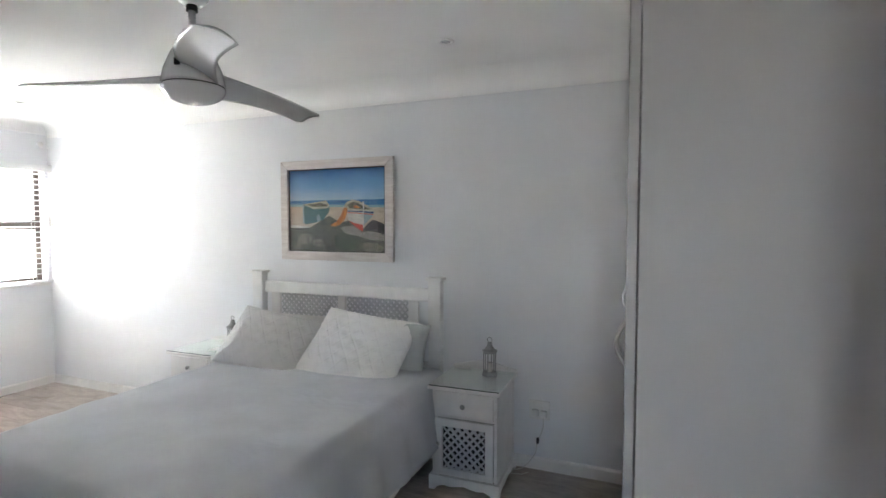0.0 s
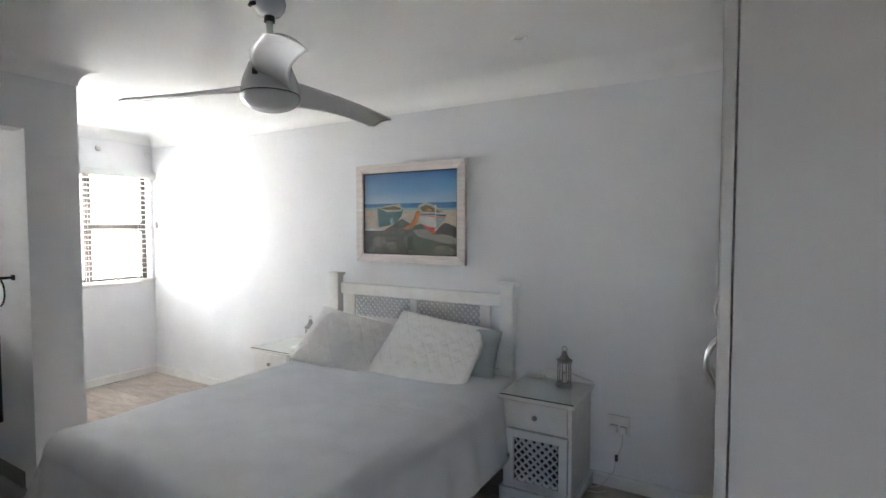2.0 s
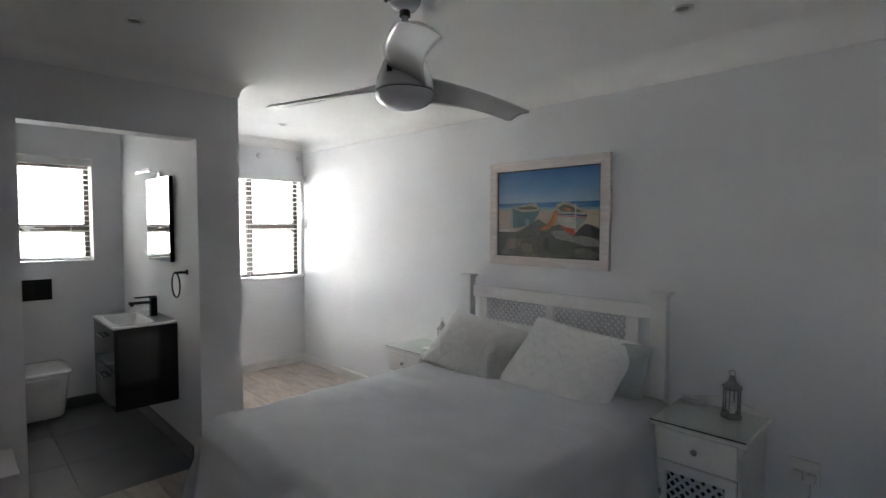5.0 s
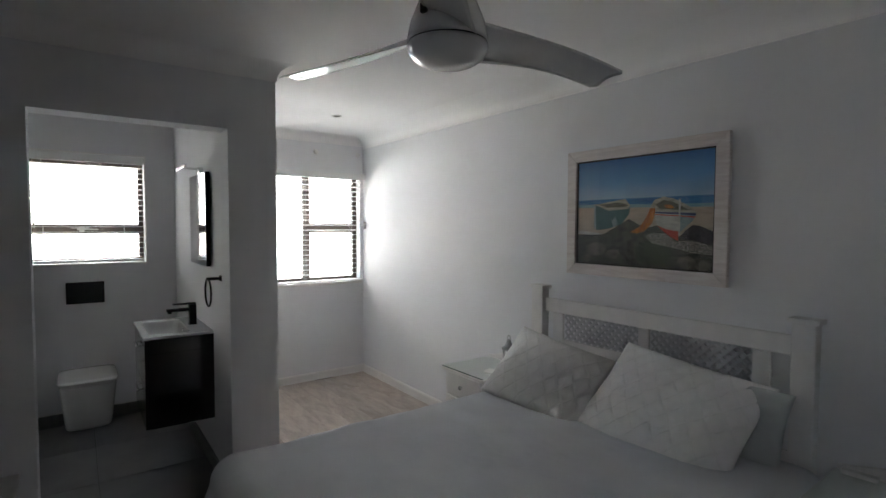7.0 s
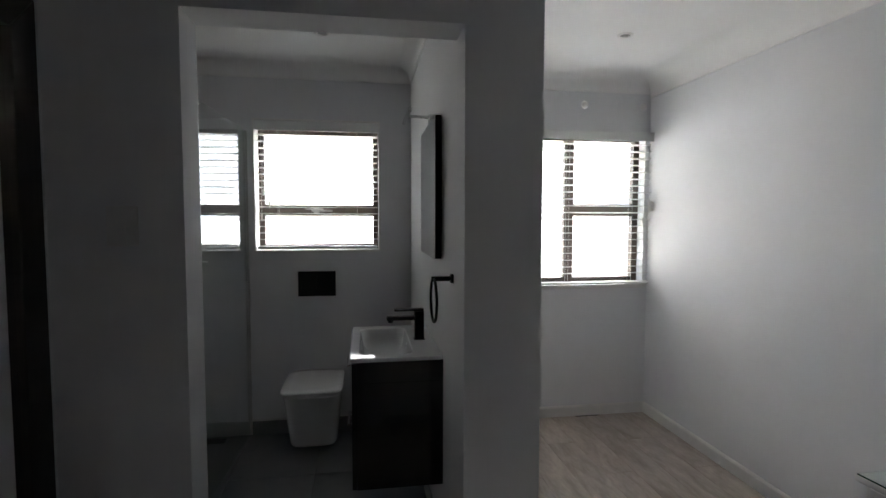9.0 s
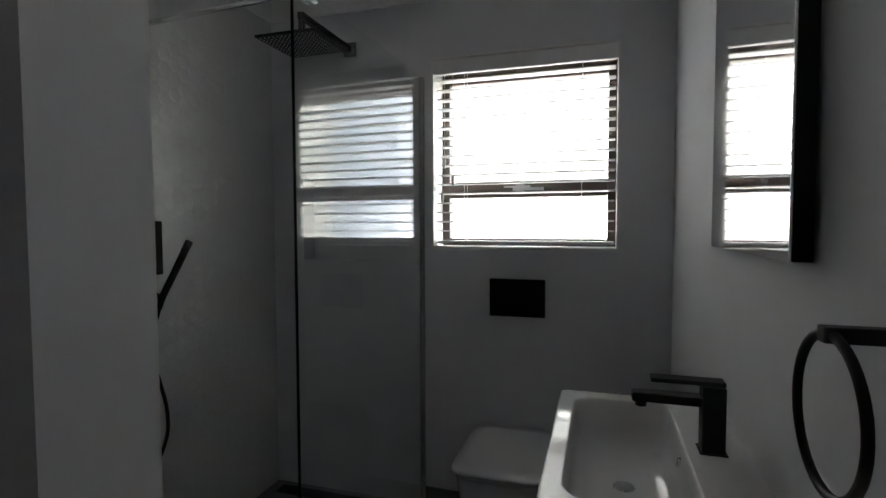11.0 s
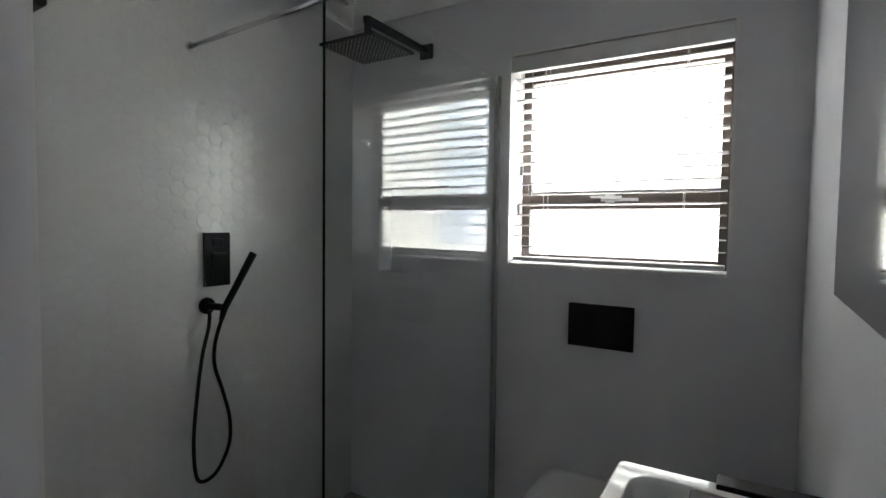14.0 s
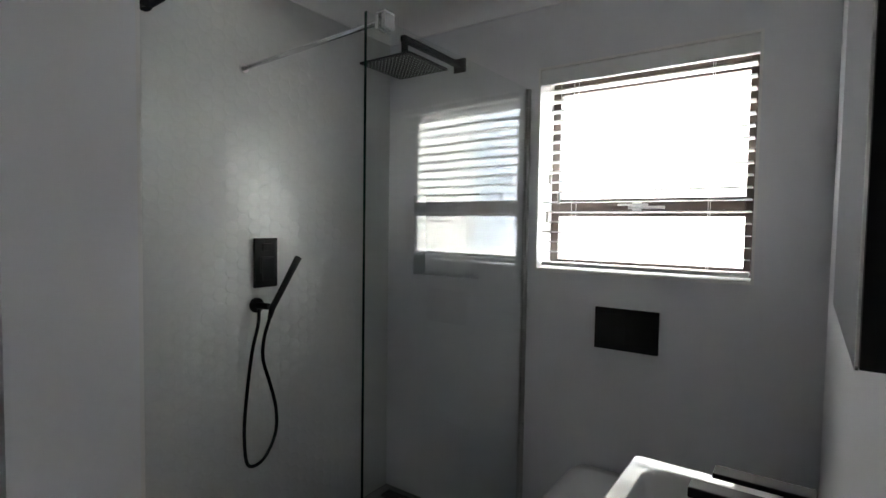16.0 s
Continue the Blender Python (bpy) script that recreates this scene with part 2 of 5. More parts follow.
def add_lathe(bm, profile, n=32, at=(0, 0, 0)):
    """Turn (radius, z) rows about the z axis."""
    rings = []
    for r, z in profile:
        if r < 1e-5:
            rings.append([bm.verts.new((at[0], at[1], at[2] + z))])
        else:
            rings.append([bm.verts.new((at[0] + r * math.cos(k * math.tau / n), at[1] + r * math.sin(k * math.tau / n), at[2] + z)) for k in range(n)])
    for a, c in zip(rings, rings[1:]):
        for k in range(n):
            q = [a[k % len(a)], a[(k + 1) % len(a)], c[(k + 1) % len(c)], c[k % len(c)]]
            q = [v for i, v in enumerate(q) if v not in q[:i]]
            if len(q) > 2:
                bm.faces.new(q)
    bmesh.ops.recalc_face_normals(bm, faces=bm.faces)
    return bm


def lathe(profile, n=32, at=(0, 0, 0)):
    return add_lathe(bmesh.new(), profile, n, at)


def add_prism(bm, outline, axis, a, c):
    """Push a closed outline of two coordinates along an axis from a to c."""
    def place(p, w):
        return {"x": (w, p[0], p[1]), "y": (p[0], w, p[1]), "z": (p[0], p[1], w)}[axis]
    lo = [bm.verts.new(place(p, a)) for p in outline]
    hi = [bm.verts.new(place(p, c)) for p in outline]
    n = len(outline)
    for k in range(n):
        bm.faces.new((lo[k], lo[(k + 1) % n], hi[(k + 1) % n], hi[k]))
    bm.faces.new(lo[::-1])
    bm.faces.new(hi)
    bmesh.ops.recalc_face_normals(bm, faces=bm.faces)
    return bm


def prism(outline, axis, a, c):
    return add_prism(bmesh.new(), outline, axis, a, c)


def rounded(x0, x1, y0, y1, r, n=6):
    """A rectangle's outline with rounded corners; r may hold one radius for each corner."""
    rs = r if isinstance(r, (list, tuple)) else [r] * 4
    out = []
    for (cx, cy, a0), q in zip(((x1, y1, 0), (x0, y1, 90), (x0, y0, 180), (x1, y0, 270)), rs):
        sx, sy = (-1 if cx == x1 else 1), (-1 if cy == y1 else 1)
        for k in range(n + 1):
            a = radians(a0 + 90 * k / n)
            out.append((cx + sx * q + q * math.cos(a), cy + sy * q + q * math.sin(a)))
    return out


def structure(name, bm, material, label, category, smooth=False):
    return tagged(part(name, bm, material, None, "", smooth), label, category, "", "structure")


# ---- large structure ----
AW = (1.74, 3.02, 0.965, 2.05)      # alcove window opening: y0, y1, z0, z1
BW = (0.285, 1.103, 1.218, 2.085)     # bathroom window opening
NI = (-0.39, 0.0, 1.155, 1.56)      # shower niche
WT = 0.22
x0, x1 = XW - WT, XW
structure("wall_west", boxes(
    (x0, x1, AW[1], YB + 0.2, 0, ZC), (x0, x1, AW[0], AW[1], 0, AW[2]), (x0, x1, AW[0], AW[1], AW[3], ZC),
    (x0, x1, 1.44, AW[0], 0, ZC)), PAINT, "light grey painted plaster wall around the alcove window", "wall")
structure("wall_bath_west", boxes(
    (x0, x1, BW[1], 1.44, 0, ZC), (x0, x1, BW[0], BW[1], 0, BW[2]), (x0, x1, BW[0], BW[1], BW[3], ZC), (x0, x1, NI[1], BW[0], 0, ZC),
    (x0, x1, NI[0], NI[1], 0, NI[2]), (x0, x1, NI[0], NI[1], NI[3], ZC), (x0, x0 + 0.12, NI[0], NI[1], NI[2], NI[3]),
    (x0, x1, YS - 0.15, NI[0], 0, ZC)), BPAINT, "grey bathroom wall with a small recessed shower niche", "wall")
structure("wall_north", boxes((XW, XR + 0.15, YB, YB + 0.2, 0, ZC)), PAINT, "light grey painted wall behind the bed", "wall")
structure("wall_partition", boxes(
    (XPI, XP, YM, YPE, 0, ZC), (XPI, XP, 0.467, YM, ZD, ZC), (XPI, XP, YL, 0.467, 0, ZC)), PAINT,
    "grey partition wall with a plain doorless opening", "wall")
structure("wall_mirror", boxes((XW, XPI, YM, YPE, 0, ZC)), PAINT, "grey painted wall between bathroom and alcove", "wall")
structure("wall_shower", boxes((XW, XPI, YS - 0.15, YS, 0, ZC), (XPI, XP, YS - 0.15, YL, 0, ZC)), PGROUT, "white mosaic shower wall", "wall")
structure("wall_south", boxes(
    (XP, -0.62, YL - 0.14, YL, 0, ZC), (-0.62, 0.30, YL - 0.14, YL, 2.1, ZC), (0.30, XR, YL - 0.14, YL, 0, ZC)), PAINT,
    "grey painted wall with the entrance opening", "wall")
structure("wall_east", boxes((XR, XR + 0.15, YL - 0.14, YB, 0, ZC)), PAINT, "grey painted wall behind the wardrobe", "wall")
# unseen hall; the slot in its end wall is added to let light in
structure("wall_hall", boxes((-0.95, -0.80, YH, YL - 0.14, 0, ZC), (0.55, 0.70, YH, YL - 0.14, 0, ZC), (-0.95, 0.22, YH - 0.15, YH, 0, ZC), (0.38, 0.70, YH - 0.15, YH, 0, ZC), (0.22, 0.38, YH - 0.15, YH, 2.1, ZC)), PAINT,
          "unseen grey walls of the small entrance hall, with a slot added for light", "wall")
structure("ceiling", boxes((XW - WT, XR + 0.15, YH - 0.15, YB + 0.2, ZC, ZC + 0.12)), CEIL, "smooth white plaster ceiling", "ceiling")
structure("floor", boxes((XP - 0.06, XR + 0.15, YH - 0.15, YB + 0.2, -0.12, -0.012), (XW - WT, XP - 0.06, YPE - 0.1, YB + 0.2, -0.12, -0.012)), EDGE,
          "screed under the floor boards", "floor")
structure("floor_bath", boxes((XW - WT, XP - 0.06, YS - 0.15, YPE - 0.1, -0.12, -0.012)), GROUT, "grey grouted bathroom floor bed", "floor")


def cove(length, depth=0.09, drop=0.09, mitre0=0.0, mitre1=0.0):
    """Cornice along +x on a wall facing -y at y = 0, top at z = 0; the mitres shift its ends at full depth."""
    prof = [(0, 0), (-depth, 0)]
    for k in range(1, 10):
        a = radians(90 * k / 9)
        prof.append((-depth + (depth - 0.007) * math.sin(a), -(drop - 0.007) * (1 - math.cos(a)) - 0.001))
    prof += [(-0.007, -drop), (0, -drop)]
    bm = bmesh.new()
    rings = []
    for end, mi in ((0.0, mitre0), (length, mitre1)):
        rings.append([bm.verts.new((end + mi * (-p[0]), p[0], p[1])) for p in prof])
    n = len(prof)
    for k in range(1, n - 1):
        f = bm.faces.new((rings[0][k], rings[1][k], rings[1][k + 1], rings[0][k + 1]))
    bm.normal_update()
    if f.normal.z > 0:
        bmesh.ops.reverse_faces(bm, faces=bm.faces)
    return bm


def cornice(x, y, turn, length, m0, m1, depth=0.09, drop=0.09):
    ob = structure("cornice", cove(length, depth, drop, m0, m1), CEIL, "white coved plaster cornice at the ceiling", "cornice", True)
    ob.matrix_basis = pose(x, y, ZC - 0.001, 0, 0, turn)


cornice(XW, YB, 0, XR - XW, 1, -1, 0.2, 0.115)                       # bed wall
cornice(XW, YPE, 90, YB - YPE, 1, -1)                    # window wall in the alcove
cornice(XP, YPE, 180, XP - XW, -1, -1)                   # alcove side of the mirror wall
cornice(XP, YL, 90, YPE - YL, 1, 1)                      # partition face
cornice(-0.62 + 4.0, YL, 180, 4.0 - 0.62 - XP, 0, -1)    # left wall
cornice(XW, YM, 0, XPI - XW, 1, -1)                      # bathroom, mirror wall
cornice(XW, YS, 90, YM - YS, 1, -1)                      # bathroom, window wall
cornice(XPI, YS, 180, XPI - XW, 1, -1)                   # bathroom, shower wall


def skirting(x, y, turn, length, material=TRIM, h=0.075, t=0.015, label="white painted timber skirting board"):
    prof = [(0, 0), (-t, 0), (-t, h - 0.012), (-t + 0.006, h - 0.002), (-t + 0.010, h), (0, h)]
    ob = structure("baseboard", prism(prof, "x", 0, length), material, label, "skirting")
    ob.matrix_basis = pose(x, y, 0, 0, 0, turn)


skirting(XW + 0.015, YB, 0, XR - XW - 0.015)
skirting(XW, YPE + 0.015, 90, YB - YPE - 0.015)
skirting(XP, YPE, 180, XP - XW - 0.015)
skirting(XP, YL + 0.015, 90, 0.467 - YL - 0.015)
skirting(-0.62, YL, 180, -0.62 - XP)
skirting(XW, YG + 0.012, 90, YM - YG - 0.012, TILE, 0.095, 0.01, "dark tile skirting in the bathroom")
skirting(XW + 0.012, YM, 0, XPI - XW - 0.012, TILE, 0.095, 0.01, "dark tile skirting in the bathroom")
structure("trim", boxes((XW + 0.0005, XW + 0.011, YG + 0.012, YM - 0.012, 0.0955, 0.101)), PLASTIC, "white sealant line above the tile skirting", "trim")
structure("trim", boxes((XPI - 0.006, XPI + 0.004, 0.457, 0.4665, 0, ZD)), TRIM, "white edge bead on the opening's corner", "trim")

# ---- outside the windows ----
structure("ground", boxes((-60, XW - WT, -40, 40, -0.3, -0.2), (XW - WT, 40, -40, YH - 0.15, -0.3, -0.2)), PAVE, "pale paving outside the house", "ground")
# these neighbour's walls glow by themselves and light the rooms
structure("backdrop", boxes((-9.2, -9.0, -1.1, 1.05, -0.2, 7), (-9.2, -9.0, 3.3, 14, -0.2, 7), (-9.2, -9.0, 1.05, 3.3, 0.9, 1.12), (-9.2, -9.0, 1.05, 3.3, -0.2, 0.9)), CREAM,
          "cream wall of the neighbouring house, glowing in place of sunlight", "backdrop")
# unseen wall without glow, added to keep southern sky off the bed wall
structure("backdrop", boxes((-9.3, -9.02, -16, -1.1, -0.2, 7)), BLOCKW, "unseen plaster wall added to block light from the south", "backdrop")
structure("backdrop", boxes((-9.4, -9.2, 1.05, 3.3, 1.12, 7)), PALE, "pale wall of the neighbouring house, glowing in place of sunlight", "backdrop")


def neighbour_window(y, z, w, h):
    ob = thing("neighbour_window", pose(-9.0, y, z), "louvred window in flat shade grey, in the neighbour's glowing wall", "window", "neighbour's windows", "structure")
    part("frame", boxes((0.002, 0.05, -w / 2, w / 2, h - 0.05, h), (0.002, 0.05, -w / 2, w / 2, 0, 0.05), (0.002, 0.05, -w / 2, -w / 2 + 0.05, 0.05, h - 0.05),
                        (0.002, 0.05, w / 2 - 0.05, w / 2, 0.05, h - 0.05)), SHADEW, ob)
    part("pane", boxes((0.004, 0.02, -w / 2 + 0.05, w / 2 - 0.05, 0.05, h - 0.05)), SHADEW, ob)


for yy, zz in ((5.0, 1.95), (5.0, 1.55), (5.0, 0.95)):
    neighbour_window(yy, zz, 0.75, 0.34)


# ---- windows and blinds ----
def window_unit(name, op, x, mullions, transoms, label):
    """A dark aluminium window filling an opening; transoms are (y0, y1, z0, z1)."""
    y0, y1, z0, z1 = op
    ob = thing(name, pose(x, 0, 0), label, "window", "", "structure")
    f = 0.045
    part("window_frame", boxes((0, 0.05, y0, y1, z0, z0 + f), (0, 0.05, y0, y1, z1 - f, z1), (0, 0.05, y0, y0 + f, z0 + f, z1 - f), (0, 0.05, y1 - f, y1, z0 + f, z1 - f)), BRONZE, ob)
    for a, c in mullions:
        part("mullion", box(0.001, 0.055, a, c, z0 + f, z1 - f, 0.004), BRONZE, ob)
    for a, c, p, q in transoms:
        part("transom", box(0.002, 0.052, a, c, p, q, 0.004), BRONZE, ob)
    pane = part("pane", box(0.018, 0.024, y0 + 0.02, y1 - 0.02, z0 + 0.02, z1 - 0.02), GLASS, ob, "clear glass pane")
    pane.visible_shadow = False
    return ob


w1 = window_unit("window_1", AW, XW - 0.13, ((2.44, 2.51),), ((2.51, 2.975, 1.46, 1.55),), "dark brown aluminium casement window")
w2 = window_unit("window_2", BW, XW - 0.195, (), ((BW[0] + 0.045, BW[1] - 0.045, 1.456, 1.532), (BW[0] + 0.045, BW[1] - 0.045, BW[3] - 0.092, BW[3] - 0.045)), "dark brown aluminium top-hung bathroom window")
structure("window_sill", box(XW - 0.125, XW + 0.012, AW[0] - 0.02, AW[1] + 0.02, AW[2] - 0.03, AW[2], 0.004), TRIM, "white painted window sill", "window sill")
structure("trim", boxes((XW - 0.145, XW + 0.003, BW[0], BW[0] + 0.010, BW[2], BW[3]), (XW - 0.145, XW + 0.003, BW[1] - 0.010, BW[1], BW[2], BW[3]),
                        (XW - 0.145, XW + 0.003, BW[0] + 0.010, BW[1] - 0.010, BW[3] - 0.010, BW[3])), TRIM, "white painted window reveal lining", "trim")
structure("window_sill", box(XW - 0.145, XW + 0.005, BW[0] + 0.0105, BW[1] - 0.0105, BW[2] - 0.002, BW[2] + 0.012, 0.003), TRIM, "white painted bathroom window sill", "window sill")
# stay of the top-hung sash
st = part("stay", bevel(boxes((0.052, 0.075, 0.64, 0.78, 1.487, 1.499), (0.052, 0.068, 0.655, 0.69, 1.475, 1.515), (0.07, 0.085, 0.60, 0.72, 1.500, 1.508)), 0.002), STEEL, w2, "steel window stay")


def blind(y0, y1, z0, z1, x, pitch, tilt, drop_to, label, cords, tassels, front=0.004):
    ob = thing("venetian_blind", pose(x, 0, 0), label, "blind", "venetian blinds")
    part("valance", box(front - 0.006, front + 0.006, y0 - 0.004, y1 + 0.004, z1 - 0.062, z1, 0.003), RAILW, ob)
    part("head_rail", box(-0.05, -0.006, y0, y1, z1 - 0.05, z1 - 0.004, 0.003), RAILW, ob)
    bm = bmesh.new()
    add_box(bm, -0.024, 0.024, y0 + 0.004, y1 - 0.004, -0.0022, 0.0022)
    bevel(bm, 0.001, 1)
    me = mesh_of("slat", bm, SLAT)
    z = z1 - 0.085
    while z > drop_to + 0.04:
        s = new("slat", me)
        s.parent = ob
        s.matrix_basis = pose(-0.03, 0, z, 0, tilt + random.uniform(-1.2, 1.2), random.uniform(-0.05, 0.05))
        z -= pitch
    part("bottom_rail", box(-0.054, -0.006, y0 + 0.004, y1 - 0.004, drop_to + 0.006, drop_to + 0.022, 0.004), RAILW, ob)
    for y in cords:
        bm = bmesh.new()
        for dx in (-0.056, -0.003):
            add_tube(bm, [(dx, y, drop_to + 0.02), (dx, y, z1 - 0.05)], 0.0011, 5)
        part("ladder_cord", bm, CORD, ob)
    for y, zb in tassels:
        part("pull_cord", tube([(0.012, y, z1 - 0.05), (0.014, y + 0.002, (z1 + zb) / 2), (0.013, y, zb)], 0.0011, 5), CORD, ob)
        part("tassel", lathe([(0, 0.0), (0.007, 0.0), (0.008, -0.01), (0.005, -0.04), (0.003, -0.045), (0, -0.045)][::-1], 10, (0.013, y, zb)), PLASTIC, ob)
    return ob


blind(AW[0] - 0.03, 3.048, AW[2], 2.055, XW + 0.056, 0.0485, -4, AW[2] + 0.002, "white wooden venetian blind, lowered with open slats", (1.95, 2.42, 2.90), ((2.97, 1.45), (2.985, 1.62)))
blind(BW[0] + 0.014, BW[1] - 0.014, BW[2], BW[3] - 0.012, XW - 0.022, 0.043, -2, BW[2] + 0.016, "white venetian blind with open slats in the bathroom window",
      (0.435, 0.95), ((0.345, 1.63), (0.385, 1.55), (0.335, 1.47)), 0.014)


# ---- wardrobe ----
def wardrobe():
    w, L, top = 0.56, 1.98, ZC - 0.06
    ob = thing("wardrobe", pose(-0.036, 1.055, 0, 0, 0, 1.2), "tall pale grey built-in wardrobe with panelled doors", "wardrobe")
    part("side_panel", box(0.0215, 0.024 + w, 0.0, 0.018, 0.0, top, 0.0015), WARD, ob)
    part("screw_cap", tube([(0.05, -0.0002, 1.895), (0.05, -0.0016, 1.895)], 0.006, 12), WARD, ob)
    part("carcass", box(0.026, 0.024 + w, 0.019, L, 0.07, top), WARD, ob)
    part("plinth", box(0.05, 0.024 + w, 0.019, L, 0.0, 0.07), WARD, ob)
    part("top_filler", box(0.03, 0.024 + w, 0.0, L, top + 0.001, ZC - 0.09), WARD, ob)
    n = 4
    d = L / n
    for i in range(n):
        a, c = i * d + 0.002, (i + 1) * d - 0.002
        door = part("door", box(0.0, 0.019, a, c, 0.075, top - 0.004, 0.003), WARD, ob)
        bm = bmesh.new()
        for p, q in ((0.16, 1.02), (1.10, top - 0.09)):
            for r in ((a + 0.07, c - 0.07, p, p + 0.012), (a + 0.07, c - 0.07, q - 0.012, q), (a + 0.07, a + 0.082, p + 0.012, q - 0.012), (c - 0.082, c - 0.07, p + 0.012, q - 0.012)):
                add_box(bm, -0.003, 0.004, *r)
        part("moulding", bm, WARD, door)
        y = c - 0.035 if i % 2 == 0 else a + 0.035
        h0, h1 = 1.098, 1.226
        pts = []
        for k in range(13):
            u = k / 12
            pts.append((-0.030 * math.sin(math.pi * u) ** 0.8 - 0.001, y, h0 + (h1 - h0) * u))
        part("handle", tube(pts, [0.004 + 0.0015 * math.sin(math.pi * k / 12) for k in range(13)], 10), STEEL, door, "bowed brushed steel handle", True)


wardrobe()


# ---- bed ----
BX0, BX1, BY0, BY1, BZ = -2.66, -1.19, 1.065, 2.93, 0.60


def lattice(x0, x1, z0, z1, y, pitch=0.036, width=0.012, depth=0.005):
    """Two layers of crossed slats clipped to a rectangle, in the plane y."""
    bm = bmesh.new()
    for layer, s in ((0, 1), (1, -1)):
        yy = y + layer * depth
        k = -math.ceil((z1 - z0) / pitch) - 1
        while True:
            start = x0 + k * pitch
            if start > x1 + (z1 - z0):
                break
            # centre line x = start + s*(z-z0), clipped to the rectangle
            if s > 0:
                za, zb = max(z0, z0 + x0 - start), min(z1, z0 + x1 - start)
            else:
                za, zb = max(z0, z0 + start - x1), min(z1, z0 + start - x0)
            if zb - za > 0.004:
                xa, xb = start + s * (za - z0), start + s * (zb - z0)
                h = width * 0.707
                q = [(xa - h, za), (xa + h, za), (xb + h, zb), (xb - h, zb)]
                q = [(min(max(p, x0), x1), r) for p, r in q]
                lo = [bm.verts.new((p, yy, r)) for p, r in q]
                hi = [bm.verts.new((p, yy + depth, r)) for p, r in q]
                for i in range(4):
                    bm.faces.new((lo[i], lo[(i + 1) % 4], hi[(i + 1) % 4], hi[i]))
                bm.faces.new(lo)
                bm.faces.new(hi[::-1])
            k += 1
    return bm


def bed():
    ob = thing("bed", pose(0, 0, 0), "white-painted wooden double bed with latticed headboard", "bed")
    y0, y1 = 2.93, 2.99
    for a, c in ((-2.702, -2.612), (-1.285, -1.200)):
        post = part("post", box(a, c, y0, y1, 0, 1.150, 0.006), FURN, ob)
        part("post_cap", prism([(a - 0.012, y0 - 0.012), (c + 0.012, y0 - 0.012), (c + 0.012, y1 + 0.01), (a - 0.012, y1 + 0.01)], "z", 1.1505, 1.168), FURN, post)
    part("top_rail", box(-2.604, -1.286, y0 + 0.02, y1 - 0.02, 1.012, 1.095, 0.006), FURN, ob)
    part("lower_rail", box(-2.604, -1.286, y0 + 0.02, y1 - 0.02, 0.48, 0.62, 0.006), FURN, ob)
    for a, c in ((-2.545, -2.468), (-1.975, -1.915), (-1.435, -1.362)):
        part("stile", box(a, c, y0 + 0.022, y1 - 0.022, 0.6205, 1.0115, 0.005), FURN, ob)
    for a, c in ((-2.468, -1.975), (-1.915, -1.435)):
        part("lattice_panel", lattice(a, c, 0.86, 1.0115, y0 + 0.035, 0.043, 0.0145), LATT, ob, "fine grey wooden lattice")
        part("panel_rail", box(a + 0.0005, c - 0.0005, y0 + 0.022, y1 - 0.022, 0.80, 0.86, 0.004), FURN, ob)
    part("mattress_base", box(BX0 + 0.05, BX1 - 0.05, BY0 + 0.05, BY1 - 0.002, 0.10, 0.34, 0.01), NEARBLACK, ob, "dark divan base")
    for x in (BX0 + 0.12, BX1 - 0.12):
        for y in (BY0 + 0.12, BY1 - 0.3):
            part("leg", lathe([(0, 0), (0.02, 0), (0.028, 0.1), (0, 0.1)], 12, (x, y, 0)), DARKWOOD, ob)
    part("mattress", box(BX0 + 0.03, BX1 - 0.03, BY0 + 0.03, BY1 - 0.001, 0.341, 0.575, 0.04, 3), SHEET, ob, "white mattress with a white sheet")
    return ob


